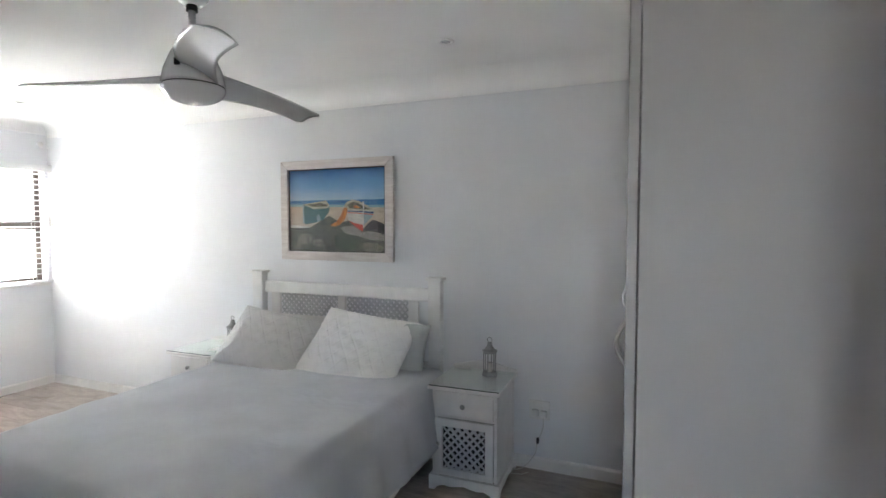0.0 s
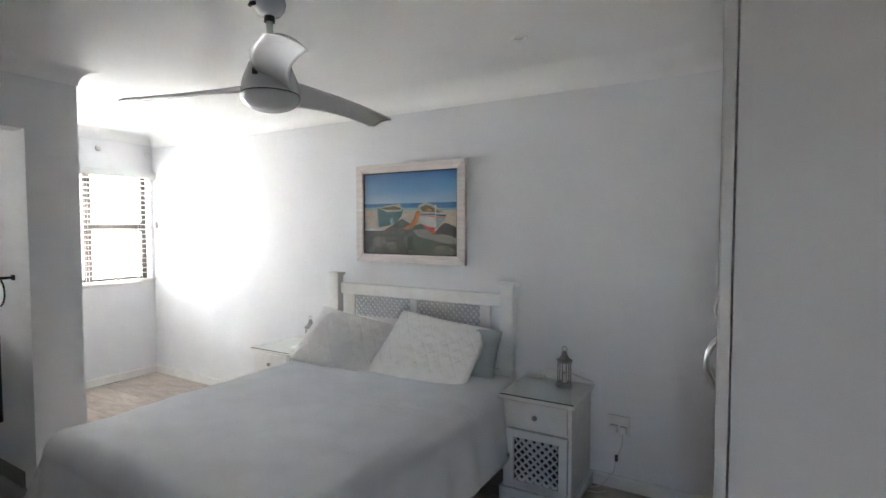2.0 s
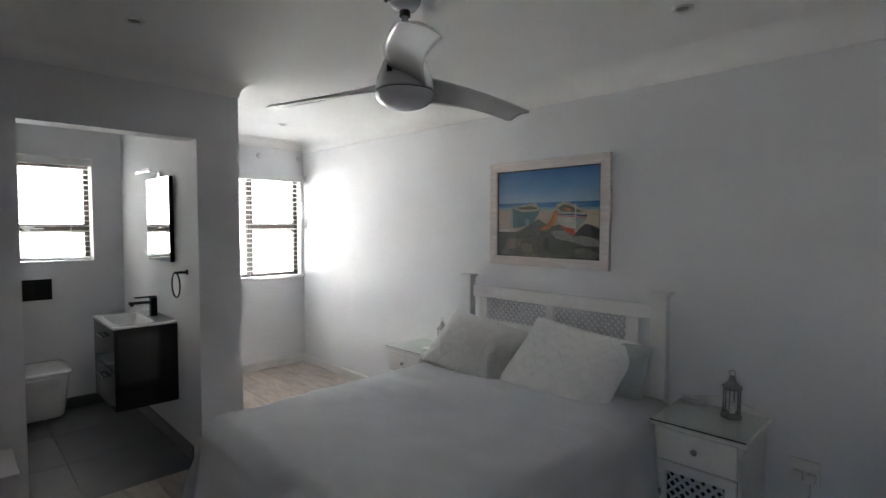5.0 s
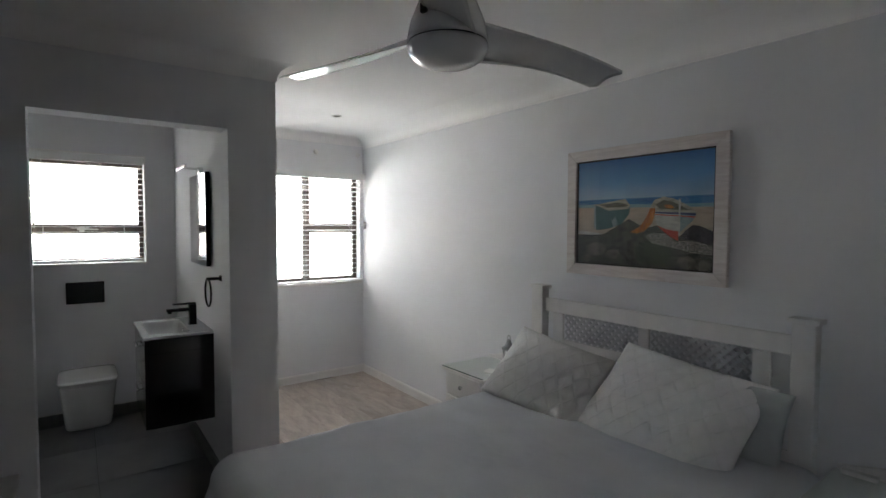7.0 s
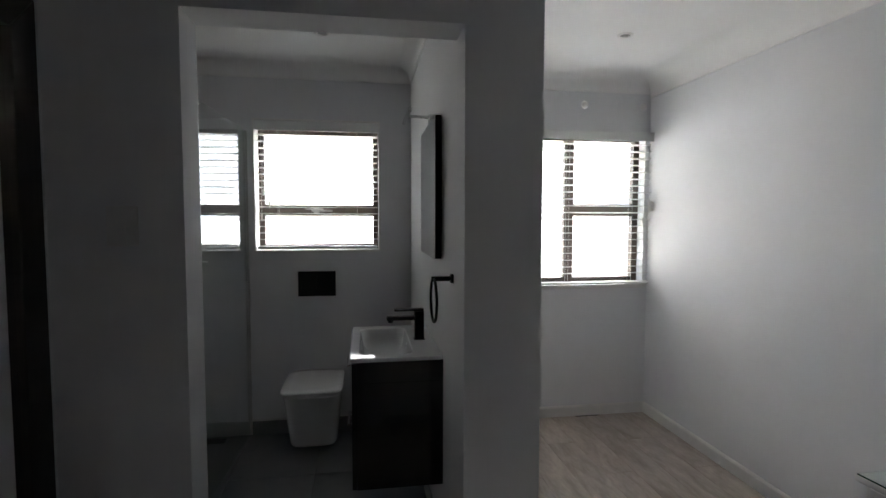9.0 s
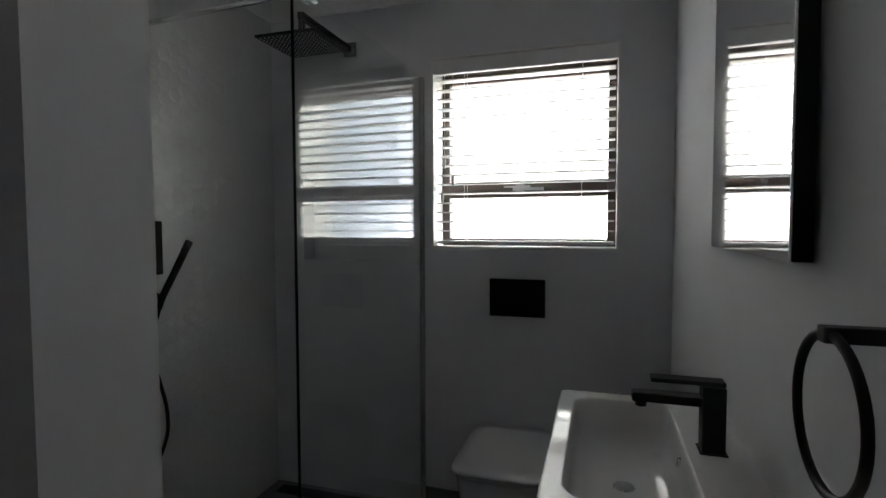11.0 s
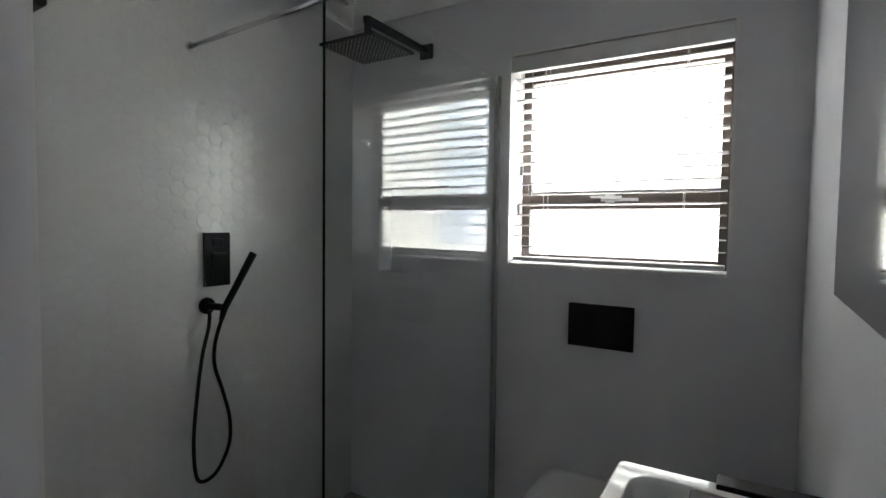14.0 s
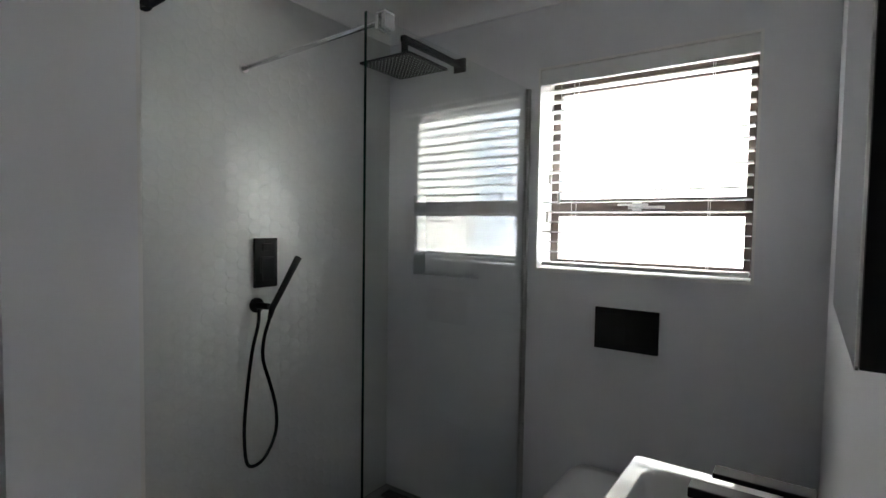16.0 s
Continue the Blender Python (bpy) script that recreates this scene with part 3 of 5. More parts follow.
def drape(x0, x1, y0, y1, z, r, drop, nx, ny, wave, seed, label, material, name, wrinkle=1.0, open_y1=True, thick=0.012):
    """A cloth laid on a box, its edges rounded over and hanging down on three sides."""
    arc = r * math.pi / 2
    over = arc + drop
    hx, fy = (x1 - x0) / 2 - r, y0 + r
    cx = (x0 + x1) / 2
    rows = []
    bm = bmesh.new()
    for j in range(ny + 1):
        v = -over + (y1 - fy + over) * j / ny
        row = []
        for i in range(nx + 1):
            u = -hx - over + 2 * (hx + over) * i / nx
            eu = max(abs(u) - hx, 0) * (1 if u > 0 else -1)
            ev = min(v, 0)
            le = math.hypot(eu, ev)
            px, py = cx + max(-hx, min(hx, u)), fy + max(v, 0)
            pz, out = z, 0.0
            if le > 1e-6:
                dx, dy = eu / le, ev / le
                le = min(le, over * 1.12)
                if le < arc:
                    out, dz = r * math.sin(le / r), r * (1 - math.cos(le / r))
                else:
                    h = le - arc
                    along = px * 1.0 + py
                    fold = math.sin(along * 15 + 2.2 * math.sin(along * 4.3 + seed)) * 0.5 + math.sin(along * 27 + seed) * 0.25
                    out, dz = r + wave * fold * min(h / 0.15, 1) + 0.16 * h, r + h
                    if abs(dx) > 0.2 and abs(dy) > 0.2:
                        out += 0.05 * min(h / 0.2, 1) * math.sin(6 * math.atan2(dy, dx) + seed)
                px, py, pz = px + dx * out, py + dy * out, z - dz
            s = noise.noise(Vector((px * 2.3, py * 2.3, seed))) * 0.012 + noise.noise(Vector((px * 6 + 3 * py, py * 7 - 2 * px, seed + 5))) * 0.006
            c = noise.noise(Vector((px * 3.1 + 1.5, py * 3.3, seed + 9)))
            ridge = max(0.0, 1 - abs(noise.noise(Vector((px * 12 + py * 7, py * 19 - px * 6, seed + 2)))) * 7) * max(0, c + 0.2) * 0.006
            pz += (s + ridge) * wrinkle
            row.append(bm.verts.new((px, py, pz)))
        rows.append(row)
    for a, c in zip(rows, rows[1:]):
        for i in range(nx):
            bm.faces.new((a[i], a[i + 1], c[i + 1], c[i]))
    ob = tagged(part(name, bm, material, None, "", True), label, "bedding")
    so = ob.modifiers.new("thickness", 'SOLIDIFY')
    so.thickness, so.offset = thick, -1
    return ob


bed()
drape(BX0 - 0.005, BX1 + 0.03, BY0 + 0.01, 2.90, 0.589, 0.06, 0.33, 60, 70, 0.008, 3.0, "white flat sheet hanging below the duvet on the bed", SHEET, "sheet", 0.2, thick=0.003)
drape(BX0 - 0.005, BX1 + 0.075, BY0 - 0.03, 2.86, 0.612, 0.10, 0.27, 150, 190, 0.02, 1.7, "smooth blue-grey cotton duvet spread over the bed", DUVET, "duvet")


def pillow(m, w, h, d, material, label, quilt=0.0, seed=0.0, sag=0.0):
    """A stuffed pillow in its own x (width) and z (height) plane, pinched towards its corners."""
    bm = bmesh.new()
    n, k = 150, 108
    for side in (1, -1):
        rows = []
        for j in range(k + 1):
            row = []
            for i in range(n + 1):
                u, v = 2 * i / n - 1, 2 * j / k - 1
                body = max(0.0, (1 - abs(u) ** 2.6) * (1 - abs(v) ** 2.6)) ** 0.42
                ear = 1 - 0.07 * (1 - abs(u) ** 2) * abs(v) ** 3
                earx = 1 - 0.06 * (1 - abs(v) ** 2) * abs(u) ** 3
                x, z = u * w / 2 * earx, v * h / 2 * ear
                y = side * d / 2 * body
                if quilt:
                    p = 0.092
                    wx = 0.02 * noise.noise(Vector((x * 6, z * 6, seed + 7)))
                    a, c = (x + z * 0.8 + wx) / p, (x - z * 0.8 - wx) / p
                    fa, fc = abs(a - math.floor(a) - 0.5) * 2, abs(c - math.floor(c) - 0.5) * 2
                    seam = min(1 - fa, 1 - fc)
                    y -= side * quilt * (1 - min(seam * 6.5, 1)) ** 2 * min(body * 2, 1)
                y += side * 0.007 * noise.noise(Vector((x * 22, z * 22, seed + side))) * body + side * 0.012 * noise.noise(Vector((x * 5, z * 5, seed + 3 * side))) * body
                z -= sag * (1 - u * u) * (1 + v) / 2
                row.append(bm.verts.new((x, -y, z)))
            rows.append(row)
        for a, c in zip(rows, rows[1:]):
            for i in range(n):
                bm.faces.new((a[i], a[i + 1], c[i + 1], c[i]) if side > 0 else (c[i], c[i + 1], a[i + 1], a[i]))
    bmesh.ops.remove_doubles(bm, verts=bm.verts, dist=0.0015)
    ob = part("pillow", bm, material, None, "", True)
    ob.matrix_basis = m
    return tagged(ob, label, "pillow", "pillows on the bed")


pillow(pose(-1.675, 2.715, 0.730, -48, 5, -1), 0.70, 0.53, 0.15, QUILT, "larger white quilted pillow leaning on the headboard", 0.006, 5.0)
pillow(pose(-2.285, 2.615, 0.742, -45, 9, 7), 0.60, 0.45, 0.16, QUILT, "white quilted pillow leaning on the headboard", 0.006, 1.0)
pillow(pose(-1.545, 2.835, 0.735, -14, 3, -2), 0.60, 0.33, 0.12, PILLOWC, "blue-grey cotton pillow behind the quilted ones", 0.0, 8.0)


# ---- nightstands, lanterns ----
def nightstand(m, label):
    """Its front faces -y; width 0.40, depth 0.44, height 0.60, origin under the middle of the front."""
    ob = thing("nightstand", m, label, "nightstand", "pair of nightstands")
    w, d = 0.19, 0.42
    part("side_panel", box(-w, -w + 0.018, 0.015, d, 0.075, 0.575, 0.002), FURN, ob)
    part("side_panel", box(w - 0.018, w, 0.015, d, 0.075, 0.575, 0.002), FURN, ob)
    part("back_panel", box(-w + 0.0185, w - 0.0185, d - 0.012, d - 0.001, 0.08, 0.575), FURN, ob)
    part("shelf", box(-w + 0.0185, w - 0.0185, 0.03, d - 0.013, 0.085, 0.10), FURN, ob)
    part("rail", box(-w + 0.0185, w - 0.0185, 0.016, 0.036, 0.415, 0.43, 0.002), FURN, ob)
    top = part("top", box(-w - 0.022, w + 0.022, -0.012, d + 0.012, 0.576, 0.597, 0.007, 3), FURN, ob)
    gl = part("glass_top", box(-w - 0.014, w + 0.014, -0.006, d - 0.03, 0.5975, 0.6025, 0.001, 1), TOPGLASS, top, "pale green glass cover")
    gl.visible_shadow = False
    part("glass_edge", boxes((-w - 0.0145, w + 0.0145, -0.0068, -0.0062, 0.5973, 0.6023)), GEDGE, top, "dark glass edge")
    back = [(-w - 0.015, 0.5975), (w + 0.015, 0.5975), (w + 0.015, 0.612)]
    for k in range(13):
        u = 1 - 2 * k / 12
        back.append((u * (w - 0.01), 0.616 + 0.034 * (0.5 + 0.5 * math.cos(math.pi * u)) ** 0.7))
    back.append((-w - 0.015, 0.612))
    part("back_rail", prism(back, "y", d - 0.012, d + 0.006), FURN, top)
    drawer = part("drawer", box(-w + 0.02, w - 0.02, 0.0, 0.018, 0.432, 0.570, 0.004), FURN, ob)
    knob = [(0, 0.028), (0.010, 0.027), (0.0145, 0.020), (0.013, 0.014), (0.006, 0.009), (0.006, 0.0), (0.0, 0.0)]
    def knob_at(x, z, parent):
        bm = lathe(knob, 16)
        bmesh.ops.transform(bm, matrix=pose(x, 0.0, z, 90), verts=bm.verts)
        part("knob", bm, PEWTER, parent, "round pewter knob", True)
    knob_at(0.0, 0.50, drawer)
    door = part("door", boxes((-w + 0.02, w - 0.02, 0.0, 0.018, 0.09, 0.130), (-w + 0.02, w - 0.02, 0.0, 0.018, 0.372, 0.413),
                              (-w + 0.02, -w + 0.064, 0.0, 0.018, 0.130, 0.372), (w - 0.064, w - 0.02, 0.0, 0.018, 0.130, 0.372)), FURN, ob)
    part("lattice_panel", lattice(-w + 0.064, w - 0.064, 0.130, 0.372, 0.007, 0.046, 0.017, 0.004), LATT, door, "grey wooden lattice")
    knob_at(-w + 0.038, 0.27, door)
    # near-black sheet behind the lattice, painting the shade of the white cupboard's inside
    part("inside", box(-w + 0.019, w - 0.019, 0.05, 0.055, 0.101, 0.413), NEARBLACK, ob, "near-black sheet standing for the shade inside the cupboard")
    # scalloped plinth with bracket feet
    def skirt(L):
        o = [(-L, 0.0), (-L, 0.082), (L, 0.082), (L, 0.0), (L - 0.035, 0.0), (L - 0.05, 0.022), (L - 0.085, 0.036), (L - 0.12, 0.030)]
        o += [(0.05, 0.034), (0.0, 0.044), (-0.05, 0.034)]
        return o + [(-L + 0.12, 0.030), (-L + 0.085, 0.036), (-L + 0.05, 0.022), (-L + 0.035, 0.0)]
    part("plinth", prism(skirt(w + 0.014), "y", -0.006, 0.012), FURN, ob)
    for s in (-1, 1):
        bm = prism([(p + d / 2 + 0.003, q) for p, q in skirt(d / 2 + 0.008)], "x", -0.009, 0.009)
        bmesh.ops.translate(bm, vec=(s * (w + 0.006), 0, 0), verts=bm.verts)
        part("side_plinth", bm, FURN, ob)
    return ob


nightstand(pose(-0.928, 2.60, 0, 0, 0, 1), "white-painted bedside cabinet with lattice door and glass top")
nightstand(pose(-2.985, 2.605, 0, 0, 0, 1), "white-painted bedside cabinet with glass top beyond the bed")


def lantern(m, label):
    ob = thing("lantern", m, label, "lantern", "metal lanterns")
    n = 6
    def ring(r0, r1, z0, z1):
        return [(0, z0), (r0, z0), (r1, z1), (0, z1)]
    part("base", lathe([(0, 0), (0.046, 0), (0.046, 0.008), (0.040, 0.016), (0.040, 0.022), (0, 0.022)], 24), PEWTER, ob, "", True)
    for k in range(n):
        a = math.tau * (k + 0.5) / n
        x, y = 0.037 * math.cos(a), 0.037 * math.sin(a)
        part("post", tube([(x, y, 0.022), (x * 0.98, y * 0.98, 0.142)], 0.0032, 6), PEWTER, ob)
    part("rim", lathe([(0.034, 0.136), (0.040, 0.136), (0.046, 0.146), (0.046, 0.150), (0.034, 0.150)], n), PEWTER, ob)
    gl = part("glass", lathe([(0.034, 0.023), (0.034, 0.136)], n), GLASS, ob, "thin glass panes")
    gl.visible_shadow = False
    part("roof", lathe([(0.046, 0.1505), (0.030, 0.160), (0.018, 0.176), (0.014, 0.190), (0.016, 0.194), (0.010, 0.200), (0, 0.203)], 12), PEWTER, ob)
    pts = [(0.014 * math.cos(t), 0, 0.214 + 0.014 * math.sin(t)) for t in [math.tau * k / 16 for k in range(16)]]
    part("ring", tube(pts, 0.0022, 6, True), PEWTER, ob)
    part("candle", lathe([(0, 0.0225), (0.016, 0.0225), (0.016, 0.075), (0, 0.077)], 16), WAX, ob, "stub of pale candle")


lantern(pose(-0.862, 2.885, 0.603), "small antique pewter candle lantern on the bedside cabinet")
lantern(pose(-2.83, 2.86, 0.603), "small antique pewter candle lantern on the bedside cabinet")
co = thing("coaster", pose(-2.87, 2.76, 0.6035, 0, 0, 20), "small white card lying on the glass top", "card")
part("card", box(-0.05, 0.05, -0.045, 0.045, 0, 0.004, 0.001), PLASTIC, co)
co = thing("remote_control", pose(-1.06, 2.965, 0.6035, 0, 0, 4), "white remote control lying on the bedside cabinet", "remote control")
part("body", box(-0.055, 0.055, -0.018, 0.018, 0, 0.016, 0.006, 3), PLASTIC, co)


# ---- painting above the bed ----
def painting():
    ob = thing("painting", pose(-2.045, YB, 1.607), "painting of beached boats in a wide limewashed frame", "painting")
    w, h, f = 0.463, 0.357, 0.062
    for name, pts in (("frame_rail", [(-w, h), (w, h), (w - f, h - f), (-w + f, h - f)]), ("frame_rail", [(-w, -h), (-w + f, -h + f), (w - f, -h + f), (w, -h)]),
                      ("frame_stile", [(-w, -h), (-w, h), (-w + f, h - f), (-w + f, -h + f)]), ("frame_stile", [(w, -h), (w - f, -h + f), (w - f, h - f), (w, h)])):
        part(name, bevel(prism(pts, "y", -0.032, -0.004), 0.004), FRAMEW, ob)
    part("inner_edge", boxes((-w + f - 0.001, w - f + 0.001, -0.020, -0.014, h - f - 0.008, h - f + 0.001), (-w + f - 0.001, w - f + 0.001, -0.020, -0.014, -h + f - 0.001, -h + f + 0.008),
                             (-w + f - 0.001, -w + f + 0.008, -0.020, -0.014, -h + f + 0.008, h - f - 0.008), (w - f - 0.008, w - f + 0.001, -0.020, -0.014, -h + f + 0.008, h - f - 0.008)), DARKWOOD, ob)
    a, c = w - f, h - f
    # picture plane: painted bands and shapes in thin layers
    def flat(name, pts, y, material, parent):
        bm = bmesh.new()
        bm.faces.new([bm.verts.new((p * a, y, q * c)) for p, q in pts])
        bmesh.ops.recalc_face_normals(bm, faces=bm.faces)
        return part(name, bm, material, parent)
    def oil(name, c1, c2, sx=4.0, sy=20.0):
        m, t, b = nodes_of(name)
        tc = t.nodes.new("ShaderNodeTexCoord")
        mp = t.nodes.new("ShaderNodeMapping")
        mp.inputs["Scale"].default_value = (sx, 1, sy)
        nz = t.nodes.new("ShaderNodeTexNoise")
        nz.inputs["Scale"].default_value, nz.inputs["Detail"].default_value = 2.0, 7
        ra = t.nodes.new("ShaderNodeValToRGB")
        ra.color_ramp.elements[0].position, ra.color_ramp.elements[1].position = 0.35, 0.65
        ra.color_ramp.elements[0].color, ra.color_ramp.elements[1].color = (*c1, 1), (*c2, 1)
        t.links.new(tc.outputs["Object"], mp.inputs[0])
        t.links.new(mp.outputs[0], nz.inputs["Vector"])
        t.links.new(nz.outputs[0], ra.inputs[0])
        t.links.new(ra.outputs[0], b.inputs["Base Color"])
        b.inputs["Roughness"].default_value = 0.5
        return m
    def sky_paint():
        m = oil("oil sky", (0.06, 0.22, 0.52), (0.08, 0.26, 0.57), 3, 8)
        t = m.node_tree
        b = t.nodes["Principled BSDF"]
        tc = t.nodes.new("ShaderNodeTexCoord")
        sp = t.nodes.new("ShaderNodeSeparateXYZ")
        nz = t.nodes.new("ShaderNodeTexNoise")
        nz.inputs["Scale"].default_value, nz.inputs["Detail"].default_value = 7.0, 5
        ma = t.nodes.new("ShaderNodeMath")
        ma.operation, ma.inputs[1].default_value = 'MULTIPLY_ADD', 0.10
        mr = t.nodes.new("ShaderNodeMapRange")
        mr.inputs[1].default_value, mr.inputs[2].default_value = 0.25 * c + 0.05, c + 0.05
        ra = t.nodes.new("ShaderNodeValToRGB")
        ra.color_ramp.elements[0].color, ra.color_ramp.elements[1].color = (0.36, 0.54, 0.66, 1), (0.045, 0.19, 0.47, 1)
        el = ra.color_ramp.elements.new(0.4)
        el.color = (0.15, 0.36, 0.62, 1)
        t.links.new(tc.outputs["Object"], sp.inputs[0])
        t.links.new(tc.outputs["Object"], nz.inputs["Vector"])
        t.links.new(nz.outputs[0], ma.inputs[0])
        t.links.new(sp.outputs["Z"], ma.inputs[2])
        t.links.new(ma.outputs[0], mr.inputs[0])
        t.links.new(mr.outputs[0], ra.inputs[0])
        t.links.new(ra.outputs[0], b.inputs["Base Color"])
        return m
    sea = oil("oil sea", (0.025, 0.14, 0.36), (0.06, 0.24, 0.48), 3, 60)
    shallow = oil("oil shallow water", (0.16, 0.36, 0.46), (0.34, 0.48, 0.50), 3, 70)
    sand = oil("oil sand", (0.44, 0.37, 0.28), (0.60, 0.51, 0.39), 5, 30)
    mud = oil("oil shadowed ground", (0.035, 0.042, 0.036), (0.14, 0.135, 0.105), 12, 24)
    stone = oil("oil pebbles", (0.05, 0.055, 0.045), (0.50, 0.47, 0.41), 45, 75)
    weed = oil("oil weed", (0.025, 0.045, 0.03), (0.075, 0.10, 0.065), 14, 26)
    rock = oil("oil stones", (0.12, 0.115, 0.095), (0.24, 0.22, 0.18), 12, 20)
    dark = oil("oil dark mound", (0.025, 0.025, 0.03), (0.07, 0.065, 0.07), 12, 24)
    hull = oil("oil green hull", (0.03, 0.10, 0.11), (0.07, 0.18, 0.18), 8, 40)
    inner = oil("oil boat inside", (0.30, 0.29, 0.22), (0.58, 0.54, 0.42), 10, 60)
    shade = oil("oil boat shade", (0.06, 0.065, 0.045), (0.17, 0.15, 0.10), 12, 40)
    white = oil("oil white hull", (0.50, 0.49, 0.45), (0.68, 0.66, 0.60), 10, 40)
    bluish = oil("oil shaded hull", (0.22, 0.30, 0.33), (0.34, 0.42, 0.43), 10, 40)
    red = oil("oil red", (0.50, 0.05, 0.03), (0.64, 0.10, 0.05))
    orange = oil("oil orange net", (0.36, 0.10, 0.02), (0.68, 0.27, 0.06), 34, 8)
    navy = oil("oil navy stripe", (0.02, 0.03, 0.10), (0.04, 0.06, 0.16))
    board = part("canvas", boxes((-a - 0.002, a + 0.002, -0.012, -0.006, -c - 0.002, c + 0.002)), mud, ob)
    Y = -0.0125
    flat("painted_sky", [(-1, 0.245), (1, 0.245), (1, 1), (-1, 1)], Y, sky_paint(), board)
    flat("painted_sea", [(-1, 0.16), (1, 0.11), (1, 0.245), (-1, 0.245)], Y, sea, board)
    flat("painted_surf", [(-1, 0.10), (1, 0.05), (1, 0.11), (-1, 0.16)], Y, shallow, board)
    flat("painted_sand", [(-1, -0.48), (1, -0.48), (1, 0.05), (-1, 0.10)], Y, sand, board)
    flat("painted_ground", [(-1, -0.43), (-0.55, -0.42), (-0.31, -0.25), (-0.14, -0.13), (0.09, -0.29), (0.27, -0.25), (0.62, -0.46), (1, -0.45), (1, -1), (-1, -1)], Y - 0.0004, mud, board)
    flat("painted_tide_line", [(-1, -0.35), (-0.74, -0.37), (-0.52, -0.41), (-0.74, -0.43), (-1, -0.41)], Y - 0.0006, white, board)
    flat("painted_mound", [(0.56, -0.45), (0.64, -0.33), (0.73, -0.24), (0.81, -0.25), (0.89, -0.29), (1, -0.36), (1, -0.56), (0.78, -0.53)], Y - 0.0006, dark, board)
    flat("painted_weed", [(-0.01, -0.87), (-0.04, -0.64), (0.09, -0.52), (0.33, -0.54), (0.51, -0.68), (0.39, -0.91), (0.15, -0.93)], Y - 0.0006, weed, board)
    flat("painted_pebbles", [(0.09, -0.42), (0.24, -0.38), (0.39, -0.39), (0.51, -0.52), (0.73, -0.49), (1, -0.58), (1, -0.72), (0.73, -0.70), (0.51, -0.63), (0.21, -0.57)], Y - 0.0008, stone, board)
    for q, z, s in ((-0.66, -0.70, 0.17), (-0.38, -0.78, 0.12), (0.66, -0.86, 0.13), (0.86, -0.90, 0.10), (-0.82, -0.88, 0.10)):
        flat("painted_stone", [(q + s * math.cos(k * math.tau / 9) * (1 + 0.15 * math.sin(3 * k)), z + 0.8 * s * math.sin(k * math.tau / 9)) for k in range(9)], Y - 0.0008, rock, board)
    flat("painted_hull", [(-0.71, 0.08), (-0.68, 0.14), (-0.45, 0.03), (-0.15, 0.06), (-0.12, 0.11), (-0.14, -0.04), (-0.25, -0.22), (-0.43, -0.30), (-0.66, -0.34), (-0.69, -0.13)], Y - 0.0010, hull, board)
    flat("painted_inside", [(-0.69, 0.15), (-0.48, 0.19), (-0.20, 0.24), (-0.12, 0.11), (-0.17, 0.05), (-0.46, 0.03)], Y - 0.0014, inner, board)
    flat("painted_shade", [(-0.61, 0.14), (-0.31, 0.18), (-0.15, 0.12), (-0.19, 0.09), (-0.48, 0.09)], Y - 0.0016, shade, board)
    flat("painted_stem", [(-0.71, 0.16), (-0.68, 0.18), (-0.66, -0.26), (-0.70, -0.33)], Y - 0.0016, bluish, board)
    flat("painted_mark", [(-0.43, -0.09), (-0.39, -0.17), (-0.36, -0.07), (-0.31, -0.21), (-0.38, -0.29)], Y - 0.0016, bluish, board)
    flat("painted_hull", [(0.24, 0.01), (0.56, -0.01), (0.56, -0.35), (0.39, -0.32), (0.27, -0.24), (0.24, -0.14)], Y - 0.0010, white, board)
    flat("painted_hull", [(0.56, -0.01), (0.77, -0.03), (0.73, -0.17), (0.65, -0.26), (0.56, -0.37)], Y - 0.0010, bluish, board)
    flat("painted_keel", [(0.27, -0.25), (0.39, -0.31), (0.56, -0.35), (0.55, -0.51), (0.43, -0.42), (0.35, -0.34)], Y - 0.0014, red, board)
    flat("painted_stripe", [(0.24, -0.01), (0.56, -0.03), (0.77, -0.05), (0.765, -0.085), (0.56, -0.06), (0.24, -0.035)], Y - 0.0014, navy, board)
    flat("painted_stripe", [(0.24, -0.05), (0.56, -0.075), (0.76, -0.10), (0.755, -0.12), (0.56, -0.095), (0.24, -0.065)], Y - 0.0014, red, board)
    flat("painted_inside", [(0.17, 0.09), (0.23, 0.20), (0.35, 0.25), (0.48, 0.21), (0.62, 0.12), (0.70, 0.06), (0.77, -0.04), (0.56, -0.025), (0.24, 0.0)], Y - 0.0016, inner, board)
    flat("painted_shade", [(0.24, 0.12), (0.35, 0.19), (0.47, 0.15), (0.60, 0.07), (0.68, 0.01), (0.51, 0.02), (0.30, 0.04)], Y - 0.0018, shade, board)
    flat("painted_net", [(0.17, 0.05), (0.24, 0.06), (0.24, -0.02), (0.20, -0.21), (0.09, -0.35), (-0.02, -0.39), (-0.12, -0.37), (0.02, -0.27), (0.10, -0.14)], Y - 0.0022, orange, board)
    flat("painted_net", [(0.36, 0.10), (0.42, 0.11), (0.50, 0.06), (0.46, 0.04), (0.38, 0.05)], Y - 0.0022, orange, board)
    flat("painted_post", [(0.55, 0.20), (0.575, 0.20), (0.575, -0.41), (0.555, -0.43)], Y - 0.0024, white, board)
    gl = part("glazing", box(-a - 0.001, a + 0.001, -0.0205, -0.0185, -c - 0.001, c + 0.001), GLASS, ob, "clear picture glass")
    gl.visible_shadow = False


painting()


